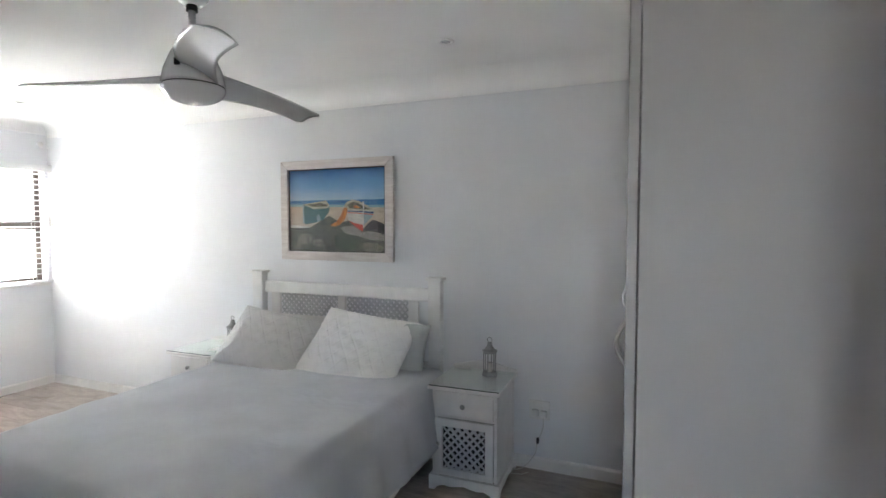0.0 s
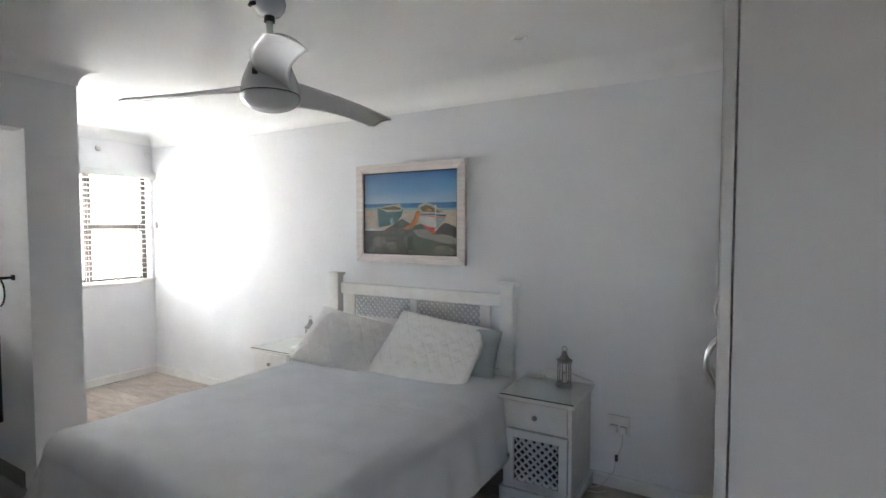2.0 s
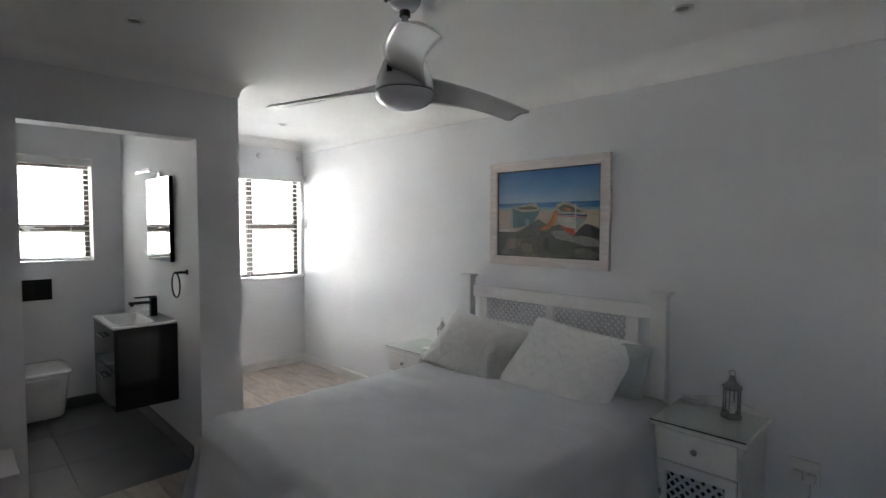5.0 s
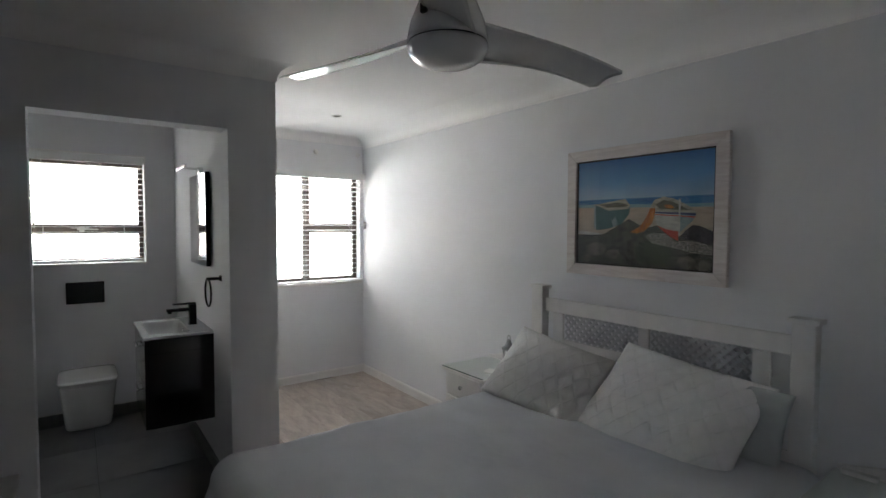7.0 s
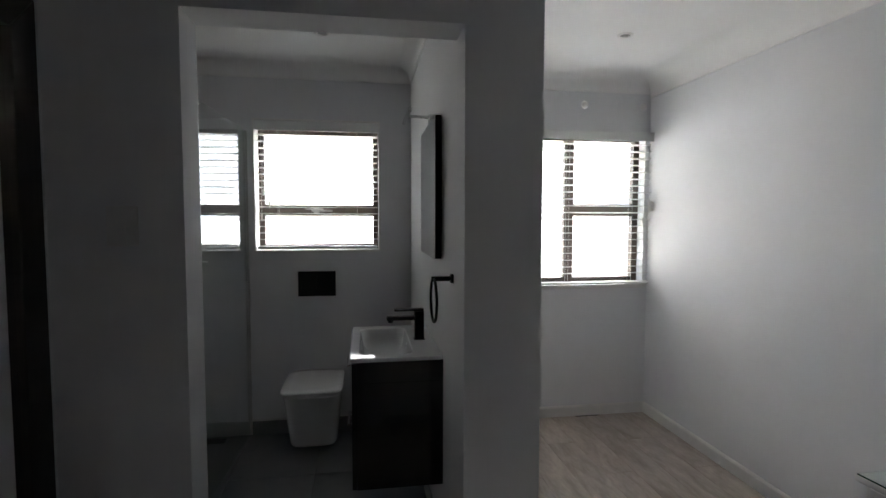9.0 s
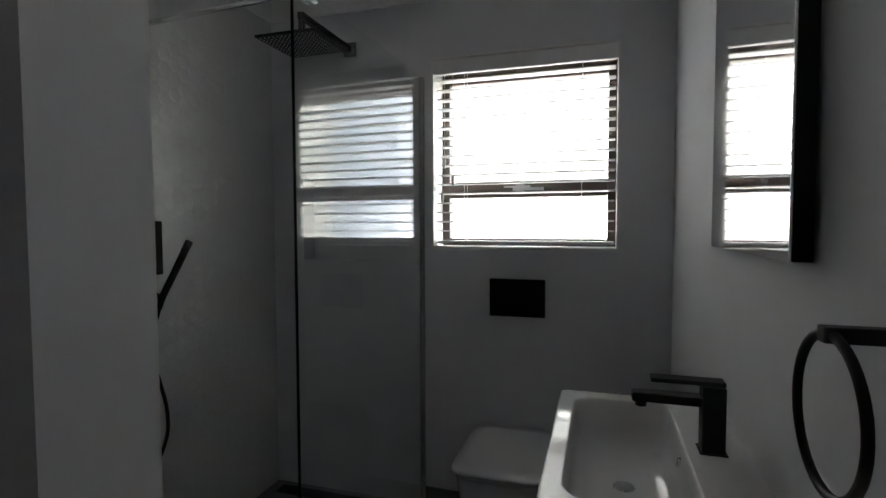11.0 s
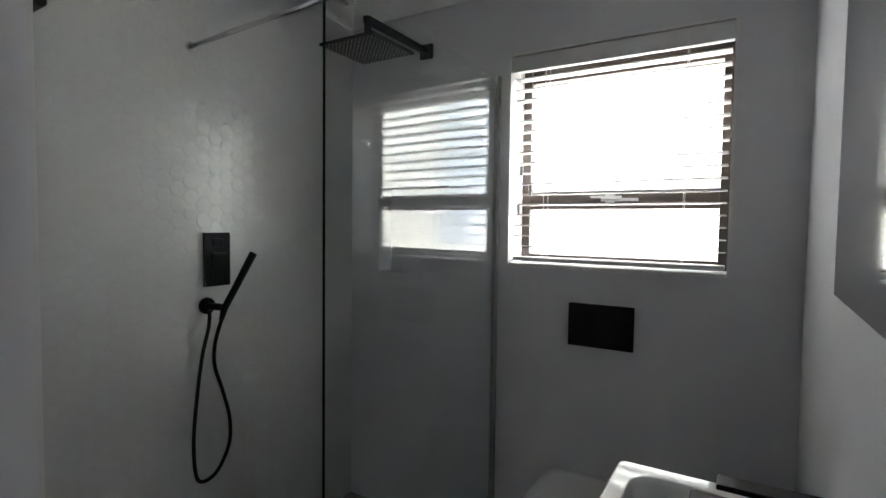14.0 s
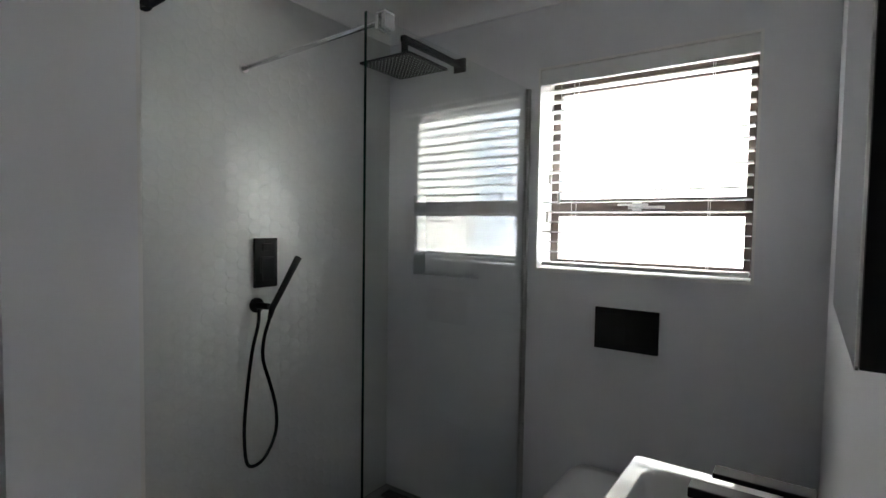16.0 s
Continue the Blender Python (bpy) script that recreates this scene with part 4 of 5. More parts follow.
# ---- ceiling fan ----
def ceiling_fan():
    ob = thing("ceiling_fan", pose(-1.68, 1.52, ZC + 0.01, 0, 0, 0), "white ceiling fan with three swept blades, at rest", "ceiling fan")
    part("canopy", lathe([(0, -0.0105), (0.064, -0.0105), (0.066, -0.020), (0.060, -0.045), (0.044, -0.066), (0.020, -0.072), (0, -0.072)], 40), FANW, ob, "", True)
    part("switch", tube([(-0.01, -0.055, -0.035), (-0.016, -0.078, -0.045), (-0.017, -0.082, -0.055)], 0.008, 8), LINE, ob, "small dark pull switch")
    part("collar", lathe([(0, -0.0725), (0.020, -0.0725), (0.022, -0.095), (0, -0.095)], 20), LINE, ob, "black rubber collar")
    part("rod", lathe([(0, -0.095), (0.013, -0.095), (0.013, -0.165), (0, -0.165)], 20), FANW, ob, "", True)
    part("motor_housing", lathe([(0, -0.160), (0.022, -0.161), (0.034, -0.172), (0.054, -0.21), (0.084, -0.27), (0.108, -0.33), (0.117, -0.375), (0.117, -0.386), (0, -0.386)], 48), FANW, ob, "", True)
    part("seam", lathe([(0, -0.3862), (0.1145, -0.3862), (0.1145, -0.3915), (0, -0.3915)], 48), LINE, ob, "dark seam line")
    dome = [(0, -0.3917), (0.118, -0.3917), (0.118, -0.398)]
    dome += [(0.118 * math.cos(radians(a)), -0.398 - 0.06 * math.sin(radians(a))) for a in range(10, 91, 10)]
    part("lower_cap", lathe([(r if r > 1e-4 else 0, z) for r, z in dome], 48), FANW, ob, "", True)
    for s in (-1, 1):
        part("vent", box(0.09, 0.1185, s * 0.021 - 0.009, s * 0.021 + 0.009, -0.335, -0.312), LINE, ob).matrix_basis = pose(0, 0, 0, 0, 0, -60)
    # blade: a thin airfoil, swept and twisted, its root rising into the housing
    bm = bmesh.new()
    rows = []
    N, K = 28, 10
    for i in range(N + 1):
        s = i / N
        r = 0.06 + 0.598 * s
        chord = 0.165 - 0.03 * math.sin(min(s * 1.5, 1) * math.pi / 2)
        chord *= 1.0 if s < 0.97 else 1 - 0.25 * ((s - 0.97) / 0.03) ** 2
        sweep = -0.035 * math.sin(math.pi * s * 0.95) + 0.005
        twist = -radians(16 * (1 - s) ** 2 + 12)
        lift = 0.035 * (1 - s) ** 2 + 0.014 * math.sin(math.pi * s)
        loop = []
        for k in range(2 * K):
            u = k / K if k <= K else 2 - k / K
            th = 0.011 * (1 - 0.55 * s) * (math.sin(math.pi * min(max(u, 0.0), 1.0)) ** 0.6 + 0.12)
            cx = (u - 0.45) * chord
            cz = th * (0.5 if k <= K else -0.5) + 0.012 * math.sin(math.pi * u)
            yy = sweep + cx * math.cos(twist) - cz * math.sin(twist)
            zz = lift + cx * math.sin(twist) + cz * math.cos(twist)
            loop.append(bm.verts.new((r - 0.16 * cx * s * s, yy, zz)))
        rows.append(loop)
    for a, c in zip(rows, rows[1:]):
        for k in range(2 * K):
            bm.faces.new((a[k], a[(k + 1) % (2 * K)], c[(k + 1) % (2 * K)], c[k]))
    bm.faces.new(rows[0])
    bm.faces.new(rows[-1][::-1])
    bmesh.ops.recalc_face_normals(bm, faces=bm.faces)
    me = mesh_of("blade", bm, FANW, True)
    for ang, drop in ((83.0, -0.012), (203.0, -0.008), (323.0, 0.0)):
        b = new("blade", me)
        b.parent = ob
        b.matrix_basis = pose(0, 0, -0.385 + drop, 0, 0, ang)


ceiling_fan()


def downlight(x, y):
    ob = thing("downlight", pose(x, y, ZC), "recessed round white downlight, switched off", "downlight", "ceiling downlights")
    part("bezel", lathe([(0.026, -0.001), (0.026, -0.006), (0.034, -0.009), (0.041, -0.006), (0.043, -0.001)], 28), PLASTIC, ob, "", True)
    part("lamp", lathe([(0, -0.0015), (0.0255, -0.0015), (0.0255, -0.004), (0, -0.004)], 24), LAMPG, ob)


for p in ((-0.958, 2.415), (-4.40, 2.39), (-4.629, 0.779), (-2.71, 0.828)):
    downlight(*p)


# ---- sockets, switch, cable ----
def socket():
    ob = thing("wall_socket", pose(-0.593, YB, 0.37), "white double wall socket with a plug in it", "socket")
    part("plate", box(-0.063, 0.063, -0.010, -0.0005, -0.058, 0.058, 0.003), PLASTIC, ob)
    part("rocker", box(-0.045, -0.02, -0.014, -0.0101, 0.018, 0.042, 0.002), PLASTIC, ob)
    part("plug", box(-0.045, 0.0, -0.042, -0.0102, -0.035, 0.008, 0.009, 3), PLASTIC, ob)
    part("plug", box(0.008, 0.05, -0.036, -0.0102, -0.04, 0.004, 0.009, 3), PLASTIC, ob)
    cb = thing("power_cable", pose(-0.593, YB, 0.37), "pale cable hanging from the socket down to the floor", "cable")
    part("cable", tube([(0.028, -0.03, -0.04), (0.03, -0.035, -0.09), (0.012, -0.03, -0.15), (-0.006, -0.03, -0.18), (-0.015, -0.03, -0.26), (-0.06, -0.035, -0.33), (-0.10, -0.05, -0.364), (-0.15, -0.09, -0.364), (-0.14, -0.13, -0.364), (-0.08, -0.12, -0.364), (-0.05, -0.08, -0.364)], 0.0028, 6), CABLE, cb)
    part("cord_switch", box(-0.012, 0.004, -0.040, -0.018, -0.20, -0.165, 0.005), LINE, cb, "small dark inline switch")


socket()
sw = thing("light_switch", pose(XP, 0.300, 1.415), "white light switch beside the bathroom opening", "light switch")
part("plate", box(0.0005, 0.009, -0.042, 0.042, -0.058, 0.058, 0.003), PLASTIC, sw)
part("rocker", box(0.0092, 0.014, -0.010, 0.010, -0.018, 0.018, 0.002), PLASTIC, sw)
for y, z, in ((2.55, 2.25), (3.0, 2.25)):
    se = thing("blind_bracket", pose(XW, y, z), "small white wall cover plate above the window", "cover plate")
    part("cap", lathe([(0, 0.012), (0.018, 0.012), (0.024, 0.006), (0.026, 0.0), (0, 0.0)][::-1], 16), PLASTIC, se, "", True)
    se.matrix_basis = pose(XW, y, z, 0, 90)
ti = thing("cord_cleat", pose(-5.185, YB, 1.53), "small white blind cord cleat on the wall", "cord cleat")
part("body", box(-0.012, 0.012, -0.03, -0.0005, -0.035, 0.035, 0.006, 2), PLASTIC, ti)


# ---- framed mirror and white chest by the left wall ----
def wall_mirror():
    ob = thing("framed_mirror", pose(0, YL, 0), "tall mirror in a wide dark wooden frame on the wall", "mirror")
    a, c, p, q, f = -3.325, -2.52, 0.577, 2.012, 0.10
    for name, pts in (("frame_rail", [(a, q), (c, q), (c - f, q - f), (a + f, q - f)]), ("frame_rail", [(a, p), (a + f, p + f), (c - f, p + f), (c, p)]),
                      ("frame_stile", [(a, p), (a, q), (a + f, q - f), (a + f, p + f)]), ("frame_stile", [(c, p), (c - f, p + f), (c - f, q - f), (c, q)])):
        part(name, bevel(prism(pts, "y", 0.002, 0.034), 0.004), DARKWOOD, ob)
    part("glass", box(a + f - 0.004, c - f + 0.004, 0.006, 0.014, p + f - 0.004, q - f + 0.004), MIRROR, ob, "silvered mirror glass")


wall_mirror()
ch = thing("low_chest", pose(-3.375, 0.117, 0), "low white-painted wooden chest by the wall", "chest")
part("body", box(0.0, 0.34, 0.01, 0.275, 0.03, 0.395, 0.004), FURN, ch)
part("lid", box(-0.003, 0.36, 0.0, 0.29, 0.396, 0.42, 0.006, 3), FURN, ch)
for x in (0.03, 0.31):
    for y in (0.04, 0.245):
        part("foot", box(x - 0.02, x + 0.02, y - 0.02, y + 0.02, 0, 0.0295, 0.003), FURN, ch)


# ---- bathroom: toilet, vanity, mirror, shower ----
def toilet():
    ob = thing("toilet", pose(XW, 0.68, 0.008), "white wall-hung toilet with closed lid", "toilet")
    def loft(levels, n=40):
        bm = bmesh.new()
        rings = []
        for z, length, half, back, p in levels:
            ring = []
            for k in range(n):
                t = math.tau * k / n
                cx, sy = math.cos(t), math.sin(t)
                e = 2 / p
                x = math.copysign(abs(cx) ** e, cx)
                y = math.copysign(abs(sy) ** e, sy)
                ring.append(bm.verts.new((back + (length - back) * (x + 1) / 2, y * half, z)))
            rings.append(ring)
        for a, c in zip(rings, rings[1:]):
            for k in range(n):
                bm.faces.new((a[k], a[(k + 1) % n], c[(k + 1) % n], c[k]))
        bm.faces.new(rings[0][::-1])
        bm.faces.new(rings[-1])
        return bm
    part("bowl", loft([(0.055, 0.375, 0.128, 0.002, 5), (0.060, 0.388, 0.140, 0.002, 5), (0.075, 0.395, 0.146, 0.002, 5), (0.20, 0.428, 0.157, 0.002, 5), (0.33, 0.458, 0.168, 0.002, 5.2), (0.378, 0.468, 0.172, 0.002, 5.2), (0.388, 0.466, 0.170, 0.002, 5.2)]), CERAMIC, ob, "", True)
    part("seat", loft([(0.3885, 0.462, 0.169, 0.015, 5.2), (0.392, 0.470, 0.174, 0.012, 5.2), (0.402, 0.470, 0.174, 0.012, 5.2)]), CERAMIC, ob, "", True)
    part("lid", loft([(0.4045, 0.480, 0.178, 0.010, 7), (0.408, 0.485, 0.181, 0.008, 7), (0.417, 0.485, 0.181, 0.008, 7), (0.423, 0.478, 0.176, 0.012, 7), (0.4245, 0.43, 0.13, 0.06, 7)]), CERAMIC, ob, "", True)
    part("pan_fixing", tube([(0.16, 0.150, 0.13), (0.16, 0.1635, 0.13)], 0.010, 14), CHROME, ob, "small chrome fixing cap")


toilet()
fp = thing("flush_plate", pose(XW, 0.682, 1.006), "matt black dual flush plate on the wall", "flush plate")
part("plate", box(0.0005, 0.012, -0.122, 0.122, -0.083, 0.083, 0.003), BLACK, fp)
part("button", box(0.0122, 0.015, -0.10, -0.004, -0.06, 0.06, 0.002), BLACK, fp)
part("button", box(0.0122, 0.015, 0.004, 0.10, -0.06, 0.06, 0.002), BLACK, fp)
VX0, VX1, VY0 = -4.425, -3.815, 0.930


def vanity():
    ob = thing("vanity_unit", pose(0, 0, 0), "wall-hung black gloss vanity unit with two drawers", "vanity")
    x0, x1, y0, y1, z0, z1 = VX0 + 0.006, VX1 - 0.006, VY0 + 0.008, YM - 0.001, 0.335, 0.8625
    part("carcass", box(x0, x1, y0 + 0.019, y1, z0, 0.775, 0.0015), VANITY, ob)
    for a in (x0, x1 - 0.016):
        part("side_panel", box(a, a + 0.016, y0 + 0.019, y1, 0.7755, z1, 0.001), VANITY, ob)
    for p, q in ((z0 + 0.002, 0.588), (0.592, z1 - 0.006)):
        dr = part("drawer", box(x0, x1, y0, y0 + 0.018, p, q, 0.002), VANITY, ob)
        part("handle", bevel(boxes((x0 + 0.22, x1 - 0.22, y0 - 0.026, y0 - 0.012, q - 0.072, q - 0.062), (x0 + 0.225, x0 + 0.235, y0 - 0.0125, y0 - 0.0005, q - 0.071, q - 0.063), (x1 - 0.235, x1 - 0.225, y0 - 0.0125, y0 - 0.0005, q - 0.071, q - 0.063)), 0.002), CHROME, dr, "slim chrome handle")
    ba = thing("basin", pose(0, 0, 0), "white ceramic basin top with a shallow rectangular bowl", "basin")
    # basin top with a sunken bowl
    bm = bmesh.new()
    X0, X1, Y0, Y1, T, B = VX0, VX1, VY0, YM - 0.002, 0.880, 0.8635
    n = 7
    outer = rounded(X0, X1, Y0, Y1, 0.014, n)
    rows = [(outer, B), (outer, B + 0.001), (outer, T - 0.005)]
    for inset, z in ((0.0015, T - 0.0015), (0.005, T), (0.006, T)):
        rows.append((rounded(X0 + inset, X1 - inset, Y0 + inset, Y1 - inset * 0.3, 0.014, n), z))
    # the bowl: a soft lip, steep sides and a floor falling to the waste
    for inset, z in ((0.0, 0.0), (0.002, 0.0), (0.006, -0.003), (0.010, -0.010), (0.015, -0.030), (0.021, -0.055), (0.030, -0.075), (0.044, -0.088), (0.062, -0.094), (0.090, -0.097), (0.110, -0.098)):
        rows.append((rounded(X0 + 0.045 + inset, X1 - 0.045 - inset, Y0 + 0.035 + inset * 0.8, Y1 - 0.112 - inset * 0.6, max(0.050 - inset * 0.35, 0.012), n), T + z))
    rings = [[bm.verts.new((p, q, z)) for p, q in o] for o, z in rows]
    m = len(outer)
    for a, c in zip(rings, rings[1:]):
        for k in range(m):
            bm.faces.new((a[k], a[(k + 1) % m], c[(k + 1) % m], c[k]))
    bm.faces.new(rings[-1])
    bmesh.ops.recalc_face_normals(bm, faces=bm.faces)
    body = part("bowl", bm, CERAMIC, ba, "", True)
    part("drain", lathe([(0, 0.003), (0.02, 0.003), (0.022, 0.0), (0, 0.0)][::-1], 20, ((X0 + X1) / 2, 1.08, T - 0.0978)), CHROME, ba, "chrome waste")
    bm = lathe([(0.007, 0.0), (0.012, 0.0), (0.012, 0.004), (0.007, 0.004)], 16)
    bmesh.ops.transform(bm, matrix=pose((X0 + X1) / 2, Y1 - 0.1235, T - 0.03, 80), verts=bm.verts)
    part("overflow_ring", bm, CHROME, ba, "chrome overflow ring")
    ta = thing("basin_tap", pose((X0 + X1) / 2 - 0.0, YM - 0.068, T - 0.001), "matt black square basin mixer tap", "tap")
    part("body", box(-0.021, 0.021, -0.021, 0.021, 0, 0.132, 0.003), BLACK, ta)
    part("spout", bevel(boxes((-0.019, 0.019, -0.150, -0.0212, 0.092, 0.110)), 0.003), BLACK, ta)
    part("aerator", lathe([(0, 0.0), (0.011, 0.0), (0.012, 0.012), (0, 0.012)], 16, (0, -0.132, 0.080)), BLACK, ta)
    part("lever", bevel(boxes((-0.019, 0.019, -0.115, 0.02, 0.1345, 0.143)), 0.002), BLACK, ta)
    part("base_ring", box(-0.025, 0.025, -0.025, 0.025, 0.0005, 0.004, 0.001), BLACK, ta)


vanity()


def bath_mirror():
    ob = thing("bathroom_mirror", pose(-4.345, YM, 0, 0, 0, -0.8) @ pose(4.345, -YM, 0), "rectangular bathroom mirror with black edges", "mirror")
    a, c, p, q = -4.365, -3.825, 1.275, 1.855
    part("glass", box(a, c, YM - 0.0305, YM - 0.0265, p, q, 0.0008, 1), MIRROR, ob, "silvered mirror glass")
    part("backing", box(a + 0.001, c - 0.001, YM - 0.0262, YM - 0.0008, p + 0.001, q - 0.001), BLACK, ob, "black backing box")
    la = thing("mirror_lamp", pose(-4.07, YM, 1.885), "slim chrome bar lamp above the mirror", "lamp")
    part("bracket", bevel(boxes((-0.02, 0.02, -0.030, -0.0005, -0.045, 0.015), (-0.008, 0.008, -0.118, -0.030, 0.0, 0.012)), 0.002), CHROME, la)
    part("bar", box(-0.15, 0.15, -0.135, -0.1185, -0.004, 0.016, 0.004), CHROME, la, "chrome lamp bar")


bath_mirror()


def towel_ring():
    ob = thing("towel_ring", pose(-3.597, YM, 1.222), "matt black towel ring on the wall", "towel ring")
    part("mount", box(-0.016, 0.016, -0.010, -0.0005, -0.016, 0.016, 0.002), BLACK, ob)
    part("arm", box(-0.009, 0.009, -0.080, -0.0102, -0.008, 0.008, 0.002), BLACK, ob)
    pts = [(0.078 * math.sin(t), -0.072, -0.078 + 0.078 * math.cos(t)) for t in [math.tau * k / 40 for k in range(40)]]
    part("ring", tube(pts, 0.005, 10, True), BLACK, ob, "", True)


towel_ring()


def shower():
    sc = thing("shower_screen", pose(0, 0, 0), "frameless clear glass shower screen", "shower screen")
    stand = pose(XW, YG, 0, 0, 0, -1.75)     # the screen stands slightly off square
    pn = part("glass_panel", box(0.004, 0.985, -0.004, 0.004, 0.012, 2.0), SHGLASS, sc, "clear glass with a faint green tint")
    pn.visible_shadow = False
    made = [pn, part("panel_edge", boxes((0.9852, 0.9865, -0.0045, 0.0045, 0.012, 2.0)), GEDGE, sc, "polished green glass edge"),
            part("wall_channel", box(0.0015, 0.022, -0.010, -0.0045, 0.012, 2.0), STEEL, sc, "slim steel wall channel"),
            part("wall_channel", box(0.0015, 0.022, 0.0045, 0.010, 0.012, 2.0), STEEL, sc, "slim steel wall channel")]
    for p in made:
        p.matrix_basis = stand
    br = part("stabiliser_bar", tube([(-4.385, YS + 0.002, 2.0), (-4.335, 0.20, 2.0)], 0.0085, 12), CHROME, sc, "round chrome stabiliser bar", True)
    part("clamp", bevel(boxes((-4.356, -4.314, 0.194, 0.2085, 1.972, 2.014), (-4.356, -4.314, 0.2205, 0.236, 1.972, 2.014), (-4.356, -4.314, 0.194, 0.236, 2.0145, 2.024)), 0.003), CHROME, br, "chrome glass clamp")
    part("wall_flange", lathe([(0, 0), (0.017, 0), (0.017, 0.012), (0, 0.012)], 16, (0, 0, 0)), CHROME, br, "chrome flange").matrix_basis = pose(-4.385, YS + 0.0005, 2.0, -90)

    ro = thing("overhead_shower", pose(0, 0, 0), "square matt black overhead shower head on a wall arm", "shower head")
    cx, cy, s = -4.83, -0.12, 0.128
    part("plate", box(cx - s, cx + s, cy - s, cy + s, 2.048, 2.058, 0.003), BLACK, ro)
    bm = bmesh.new()
    for i in range(13):
        for j in range(13):
            add_lathe(bm, [(0, -0.0025), (0.0018, -0.0025), (0.0025, 0.0), (0, 0.0)], 6, (cx + (i - 6) * 0.0185, cy + (j - 6) * 0.0185, 2.0478))
    part("nozzles", bm, PLASTIC, ro, "pale rubber nozzles")
    part("joint", lathe([(0, 2.0583), (0.022, 2.0583), (0.020, 2.075), (0.014, 2.085), (0.014, 2.16), (0, 2.16)], 20, (cx, cy, 0)), BLACK, ro)
    part("arm", bevel(boxes((XW + 0.012, cx + 0.014, cy - 0.0125, cy + 0.0125, 2.150, 2.175)), 0.003), BLACK, ro)
    part("wall_plate", box(XW + 0.0005, XW + 0.0118, cy - 0.032, cy + 0.032, 2.130, 2.195, 0.003), BLACK, ro)

    mx = thing("shower_mixer", pose(-4.477, YS, 1.245), "matt black rectangular shower mixer plate", "mixer")
    part("plate", box(-0.054, 0.054, 0.0075, 0.018, -0.10, 0.10, 0.003), BLACK, mx)
    part("lever_body", box(-0.03, 0.03, 0.0182, 0.03, -0.04, 0.025, 0.004, 3), BLACK, mx)
    part("lever", box(-0.028, 0.028, 0.0302, 0.036, -0.07, 0.02, 0.002), BLACK, mx)
    part("diverter", box(-0.022, 0.022, 0.0182, 0.026, 0.048, 0.078, 0.003), BLACK, mx)

    hs = thing("hand_shower", pose(0, 0, 0), "slim matt black hand shower with a hose on a wall holder", "hand shower")
    hb = part("holder", tube([(-4.435, YS + 0.0075, 1.075), (-4.435, YS + 0.02, 1.075)], 0.03, 20), BLACK, hs)
    part("holder_arm", tube([(-4.435, YS + 0.0202, 1.075), (-4.447, YS + 0.075, 1.075)], 0.013, 12), BLACK, hb)
    part("wand", tube([(-4.444, YS + 0.085, 1.03), (-4.452, YS + 0.09, 1.07), (-4.490, YS + 0.10, 1.14), (-4.562, YS + 0.112, 1.268)], [0.0085, 0.0125, 0.0125, 0.0145], 14), BLACK, hs, "", True)
    hose = [(-4.444, YS + 0.085, 1.03), (-4.425, YS + 0.075, 0.95), (-4.435, YS + 0.055, 0.86), (-4.475, YS + 0.045, 0.75), (-4.503, YS + 0.045, 0.64), (-4.50, YS + 0.045, 0.54), (-4.455, YS + 0.04, 0.455), (-4.40, YS + 0.04, 0.435),
            (-4.368, YS + 0.04, 0.47), (-4.36, YS + 0.04, 0.60), (-4.375, YS + 0.04, 0.76), (-4.40, YS + 0.035, 0.90), (-4.43, YS + 0.03, 1.00), (-4.437, YS + 0.025, 1.06)]
    fine = []
    for i in range(len(hose) - 1):
        p0, p1, p2, p3 = (Vector(hose[max(i - 1, 0)]), Vector(hose[i]), Vector(hose[i + 1]), Vector(hose[min(i + 2, len(hose) - 1)]))
        for k in range(6):
            t = k / 6
            fine.append(0.5 * ((2 * p1) + (p2 - p0) * t + (2 * p0 - 5 * p1 + 4 * p2 - p3) * t * t + (3 * p1 - p0 - 3 * p2 + p3) * t ** 3))
    fine.append(Vector(hose[-1]))
    part("hose", tube(fine, 0.0068, 10), BLACK, hs, "black ribbed hose", True)

    dr = thing("floor_drain", pose(0, 0, 0), "long dark linear drain in the shower floor", "drain")
    part("grate", box(-5.20, -5.13, -0.50, 0.10, 0.0035, 0.0075, 0.001), BLACK, dr)
    for hx, hz in ((-4.02, 2.115), (-3.895, 1.955)):
        tr = thing("towel_hook", pose(hx, YS + 0.0075, hz), "matt black double robe hook on the shower wall", "hook", "robe hooks")
        part("plate", tube([(0, 0, 0), (0, 0.008, 0)], 0.026, 18), BLACK, tr)
        part("peg", tube([(-0.015, 0.0082, 0.005), (-0.02, 0.075, 0.012)], 0.016, 16), BLACK, tr)
        part("peg", tube([(0.02, 0.0082, -0.006), (0.02, 0.05, -0.012)], 0.015, 16), BLACK, tr)


shower()


# ---- floor boards and tiles ----
floor_ob = bpy.data.objects["floor"]
bath_ob = bpy.data.objects["floor_bath"]


def board_mesh(length, width):
    bm = box(0.0008, length - 0.0008, 0.0008, width - 0.0008, -0.011, 0.0, 0.0012, 1)
    return mesh_of("plank", bm, FLOORWOOD)


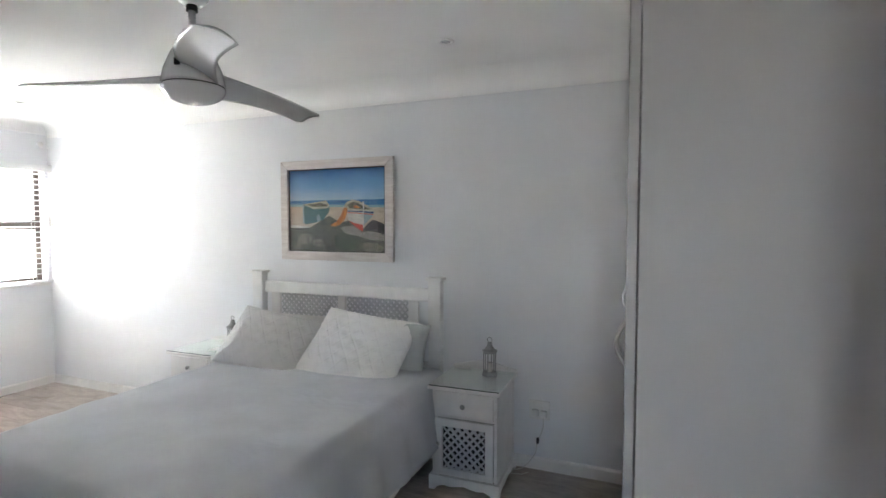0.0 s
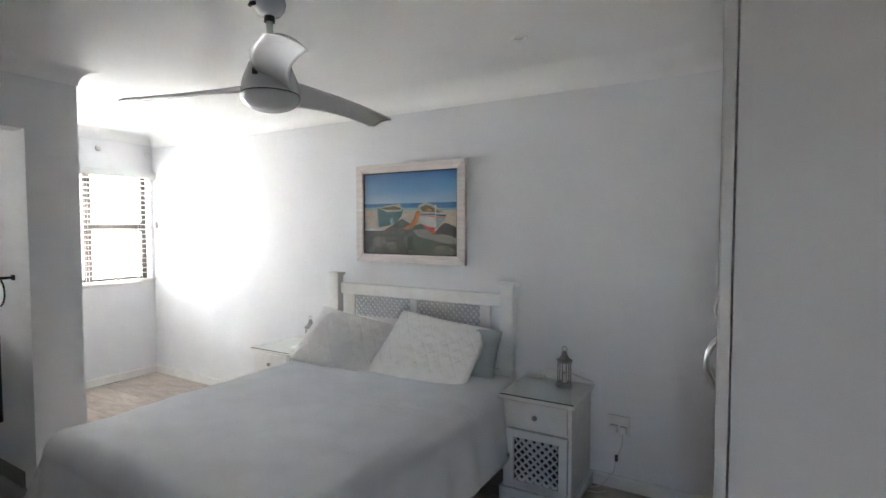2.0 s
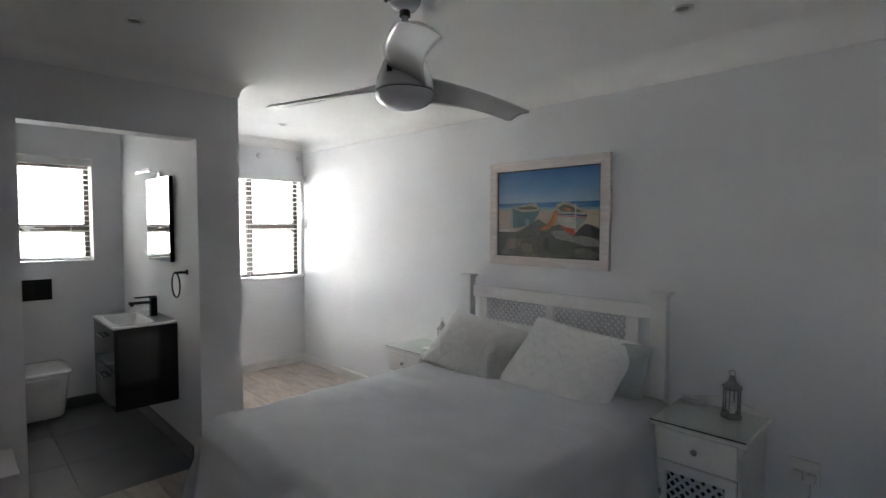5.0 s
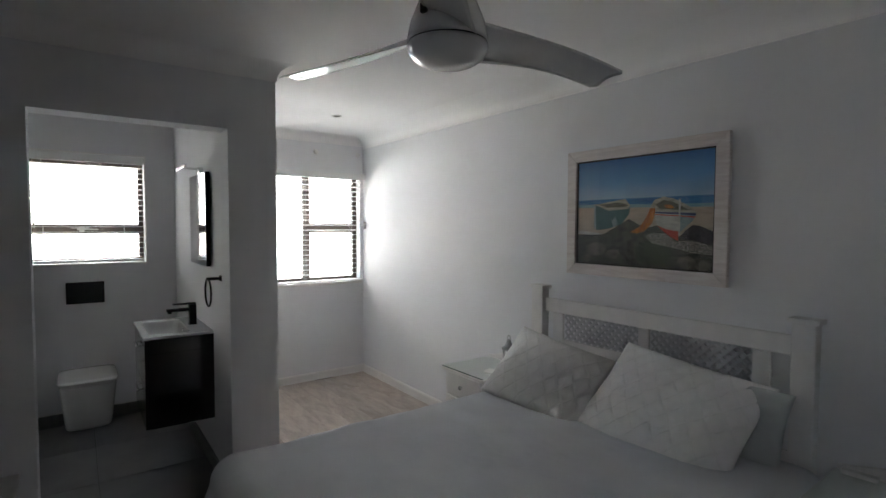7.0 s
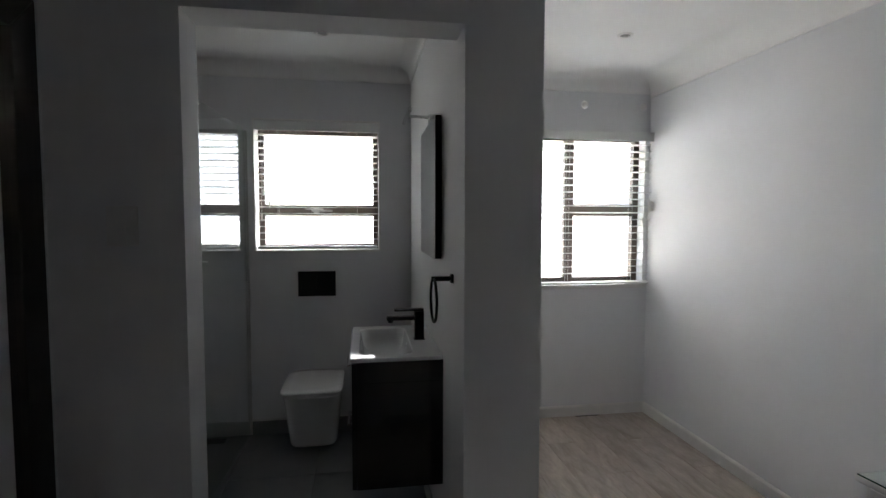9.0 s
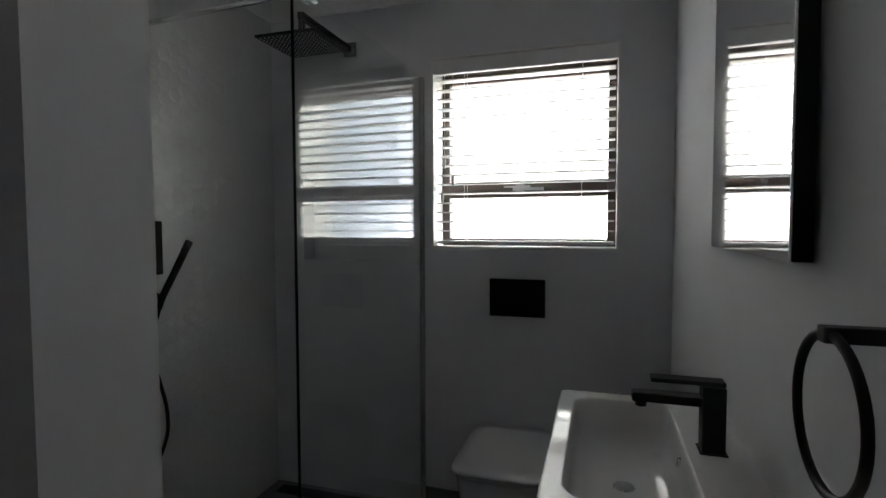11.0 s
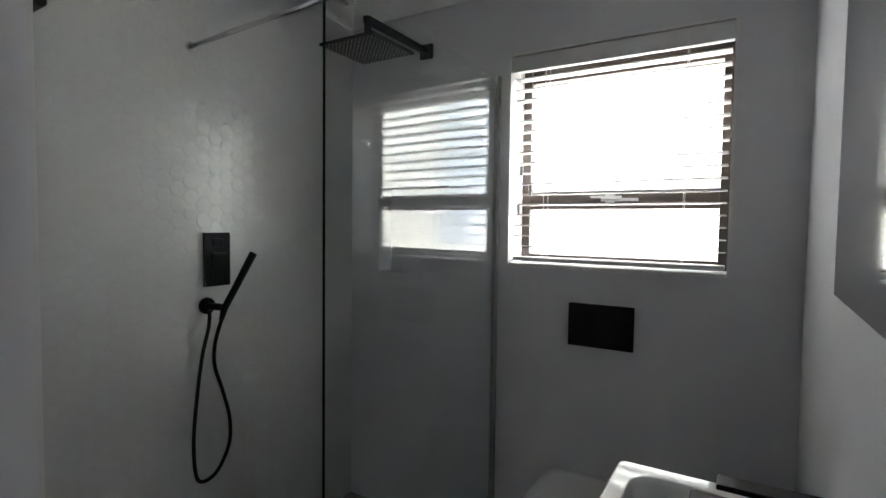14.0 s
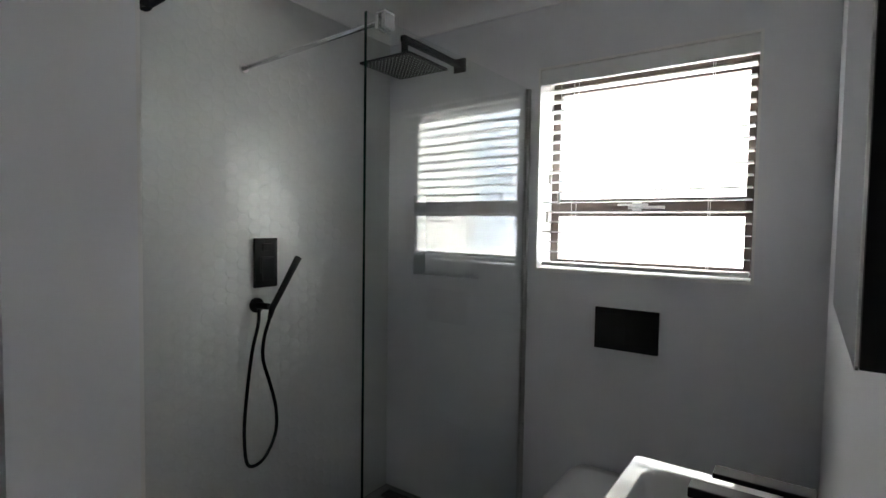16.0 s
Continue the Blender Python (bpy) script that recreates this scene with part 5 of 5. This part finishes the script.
PW, PL = 0.182, 1.22
cuts = {}
row = 0
y = YB
while y > YH:
    first = -0.37 - (row * 0.41) % PL
    limit = XW if y - PW > YPE - 0.25 else XP - 0.055
    x = XW + first if limit == XW else XP - 0.055 + first
    if y - PW < YL - 0.14:
        limit, x = -0.80, -0.80 + first
    end = XR if y - PW > YL - 0.14 else 0.55
    while x < end:
        a, c = max(x, limit), min(x + PL, end)
        if c - a > 0.05:
            key = round(c - a, 3)
            if key not in cuts:
                cuts[key] = board_mesh(c - a, PW)
            p = new("plank", cuts[key])
            p.parent = floor_ob
            p.matrix_basis = pose(a, y - PW, 0)
        x += PL
    y -= PW
    row += 1

tile_mesh = {}
TS = 0.60
ix = 0
x = XPI + 0.095
while x > XW:
    yy = YM
    while yy > YS:
        a, c = max(x - TS, XW), x
        p, q = max(yy - TS, YS), yy
        for lo, hi in (((max(p, YG)), q), (p, min(q, YG))):
            if hi - lo > 0.02:
                k = (round(c - a, 3), round(hi - lo, 3))
                if k not in tile_mesh:
                    tile_mesh[k] = mesh_of("tile", box(0.0015, k[0] - 0.0015, 0.0015, k[1] - 0.0015, -0.0115, 0.0, 0.001, 1), TILE)
                t = new("tile", tile_mesh[k])
                t.parent = bath_ob
                t.matrix_basis = pose(a, lo, 0.0)
        yy -= TS
    x -= TS

# round mosaic on the shower wall
shower_ob = bpy.data.objects["wall_shower"]
PITCH, R = 0.0565, 0.0270


def penny_shape(bm, x, z):
    n = 10
    a = [bm.verts.new((x + R * math.cos(k * math.tau / n), YS - 0.002, z + R * math.sin(k * math.tau / n))) for k in range(n)]
    c = [bm.verts.new((x + R * math.cos(k * math.tau / n), YS + 0.0001, z + R * math.sin(k * math.tau / n))) for k in range(n)]
    d = [bm.verts.new((x + R * 0.86 * math.cos(k * math.tau / n), YS + 0.0004, z + R * 0.86 * math.sin(k * math.tau / n))) for k in range(n)]
    for k in range(n):
        j = (k + 1) % n
        bm.faces.new((a[j], a[k], c[k], c[j]))
        bm.faces.new((c[j], c[k], d[k], d[j]))
    bm.faces.new(d[::-1])


bm = bmesh.new()
penny_shape(bm, 0, 0)
penny_me = mesh_of("tile", bm, PENNY)
rest = bmesh.new()
col = 0
x = XW + 0.03
while x < XPI - 0.028:
    z = 0.03 + (PITCH / 2 if col % 2 else 0)
    while z < ZC - 0.10:
        if -4.80 < x < -4.20 and 0.95 < z < 1.90:
            p = new("tile", penny_me)
            p.parent = shower_ob
            p.matrix_basis = Matrix.Translation((x, YS, z)) @ pose(0, 0, 0, random.uniform(-0.9, 0.9), 0, random.uniform(-0.9, 0.9)) @ Matrix.Translation((0, -YS, 0))
        else:
            penny_shape(rest, x, z)
        z += PITCH
    x += PITCH * 0.866
    col += 1
tagged(part("tiles", rest, PENNY, shower_ob), kind="stuff")
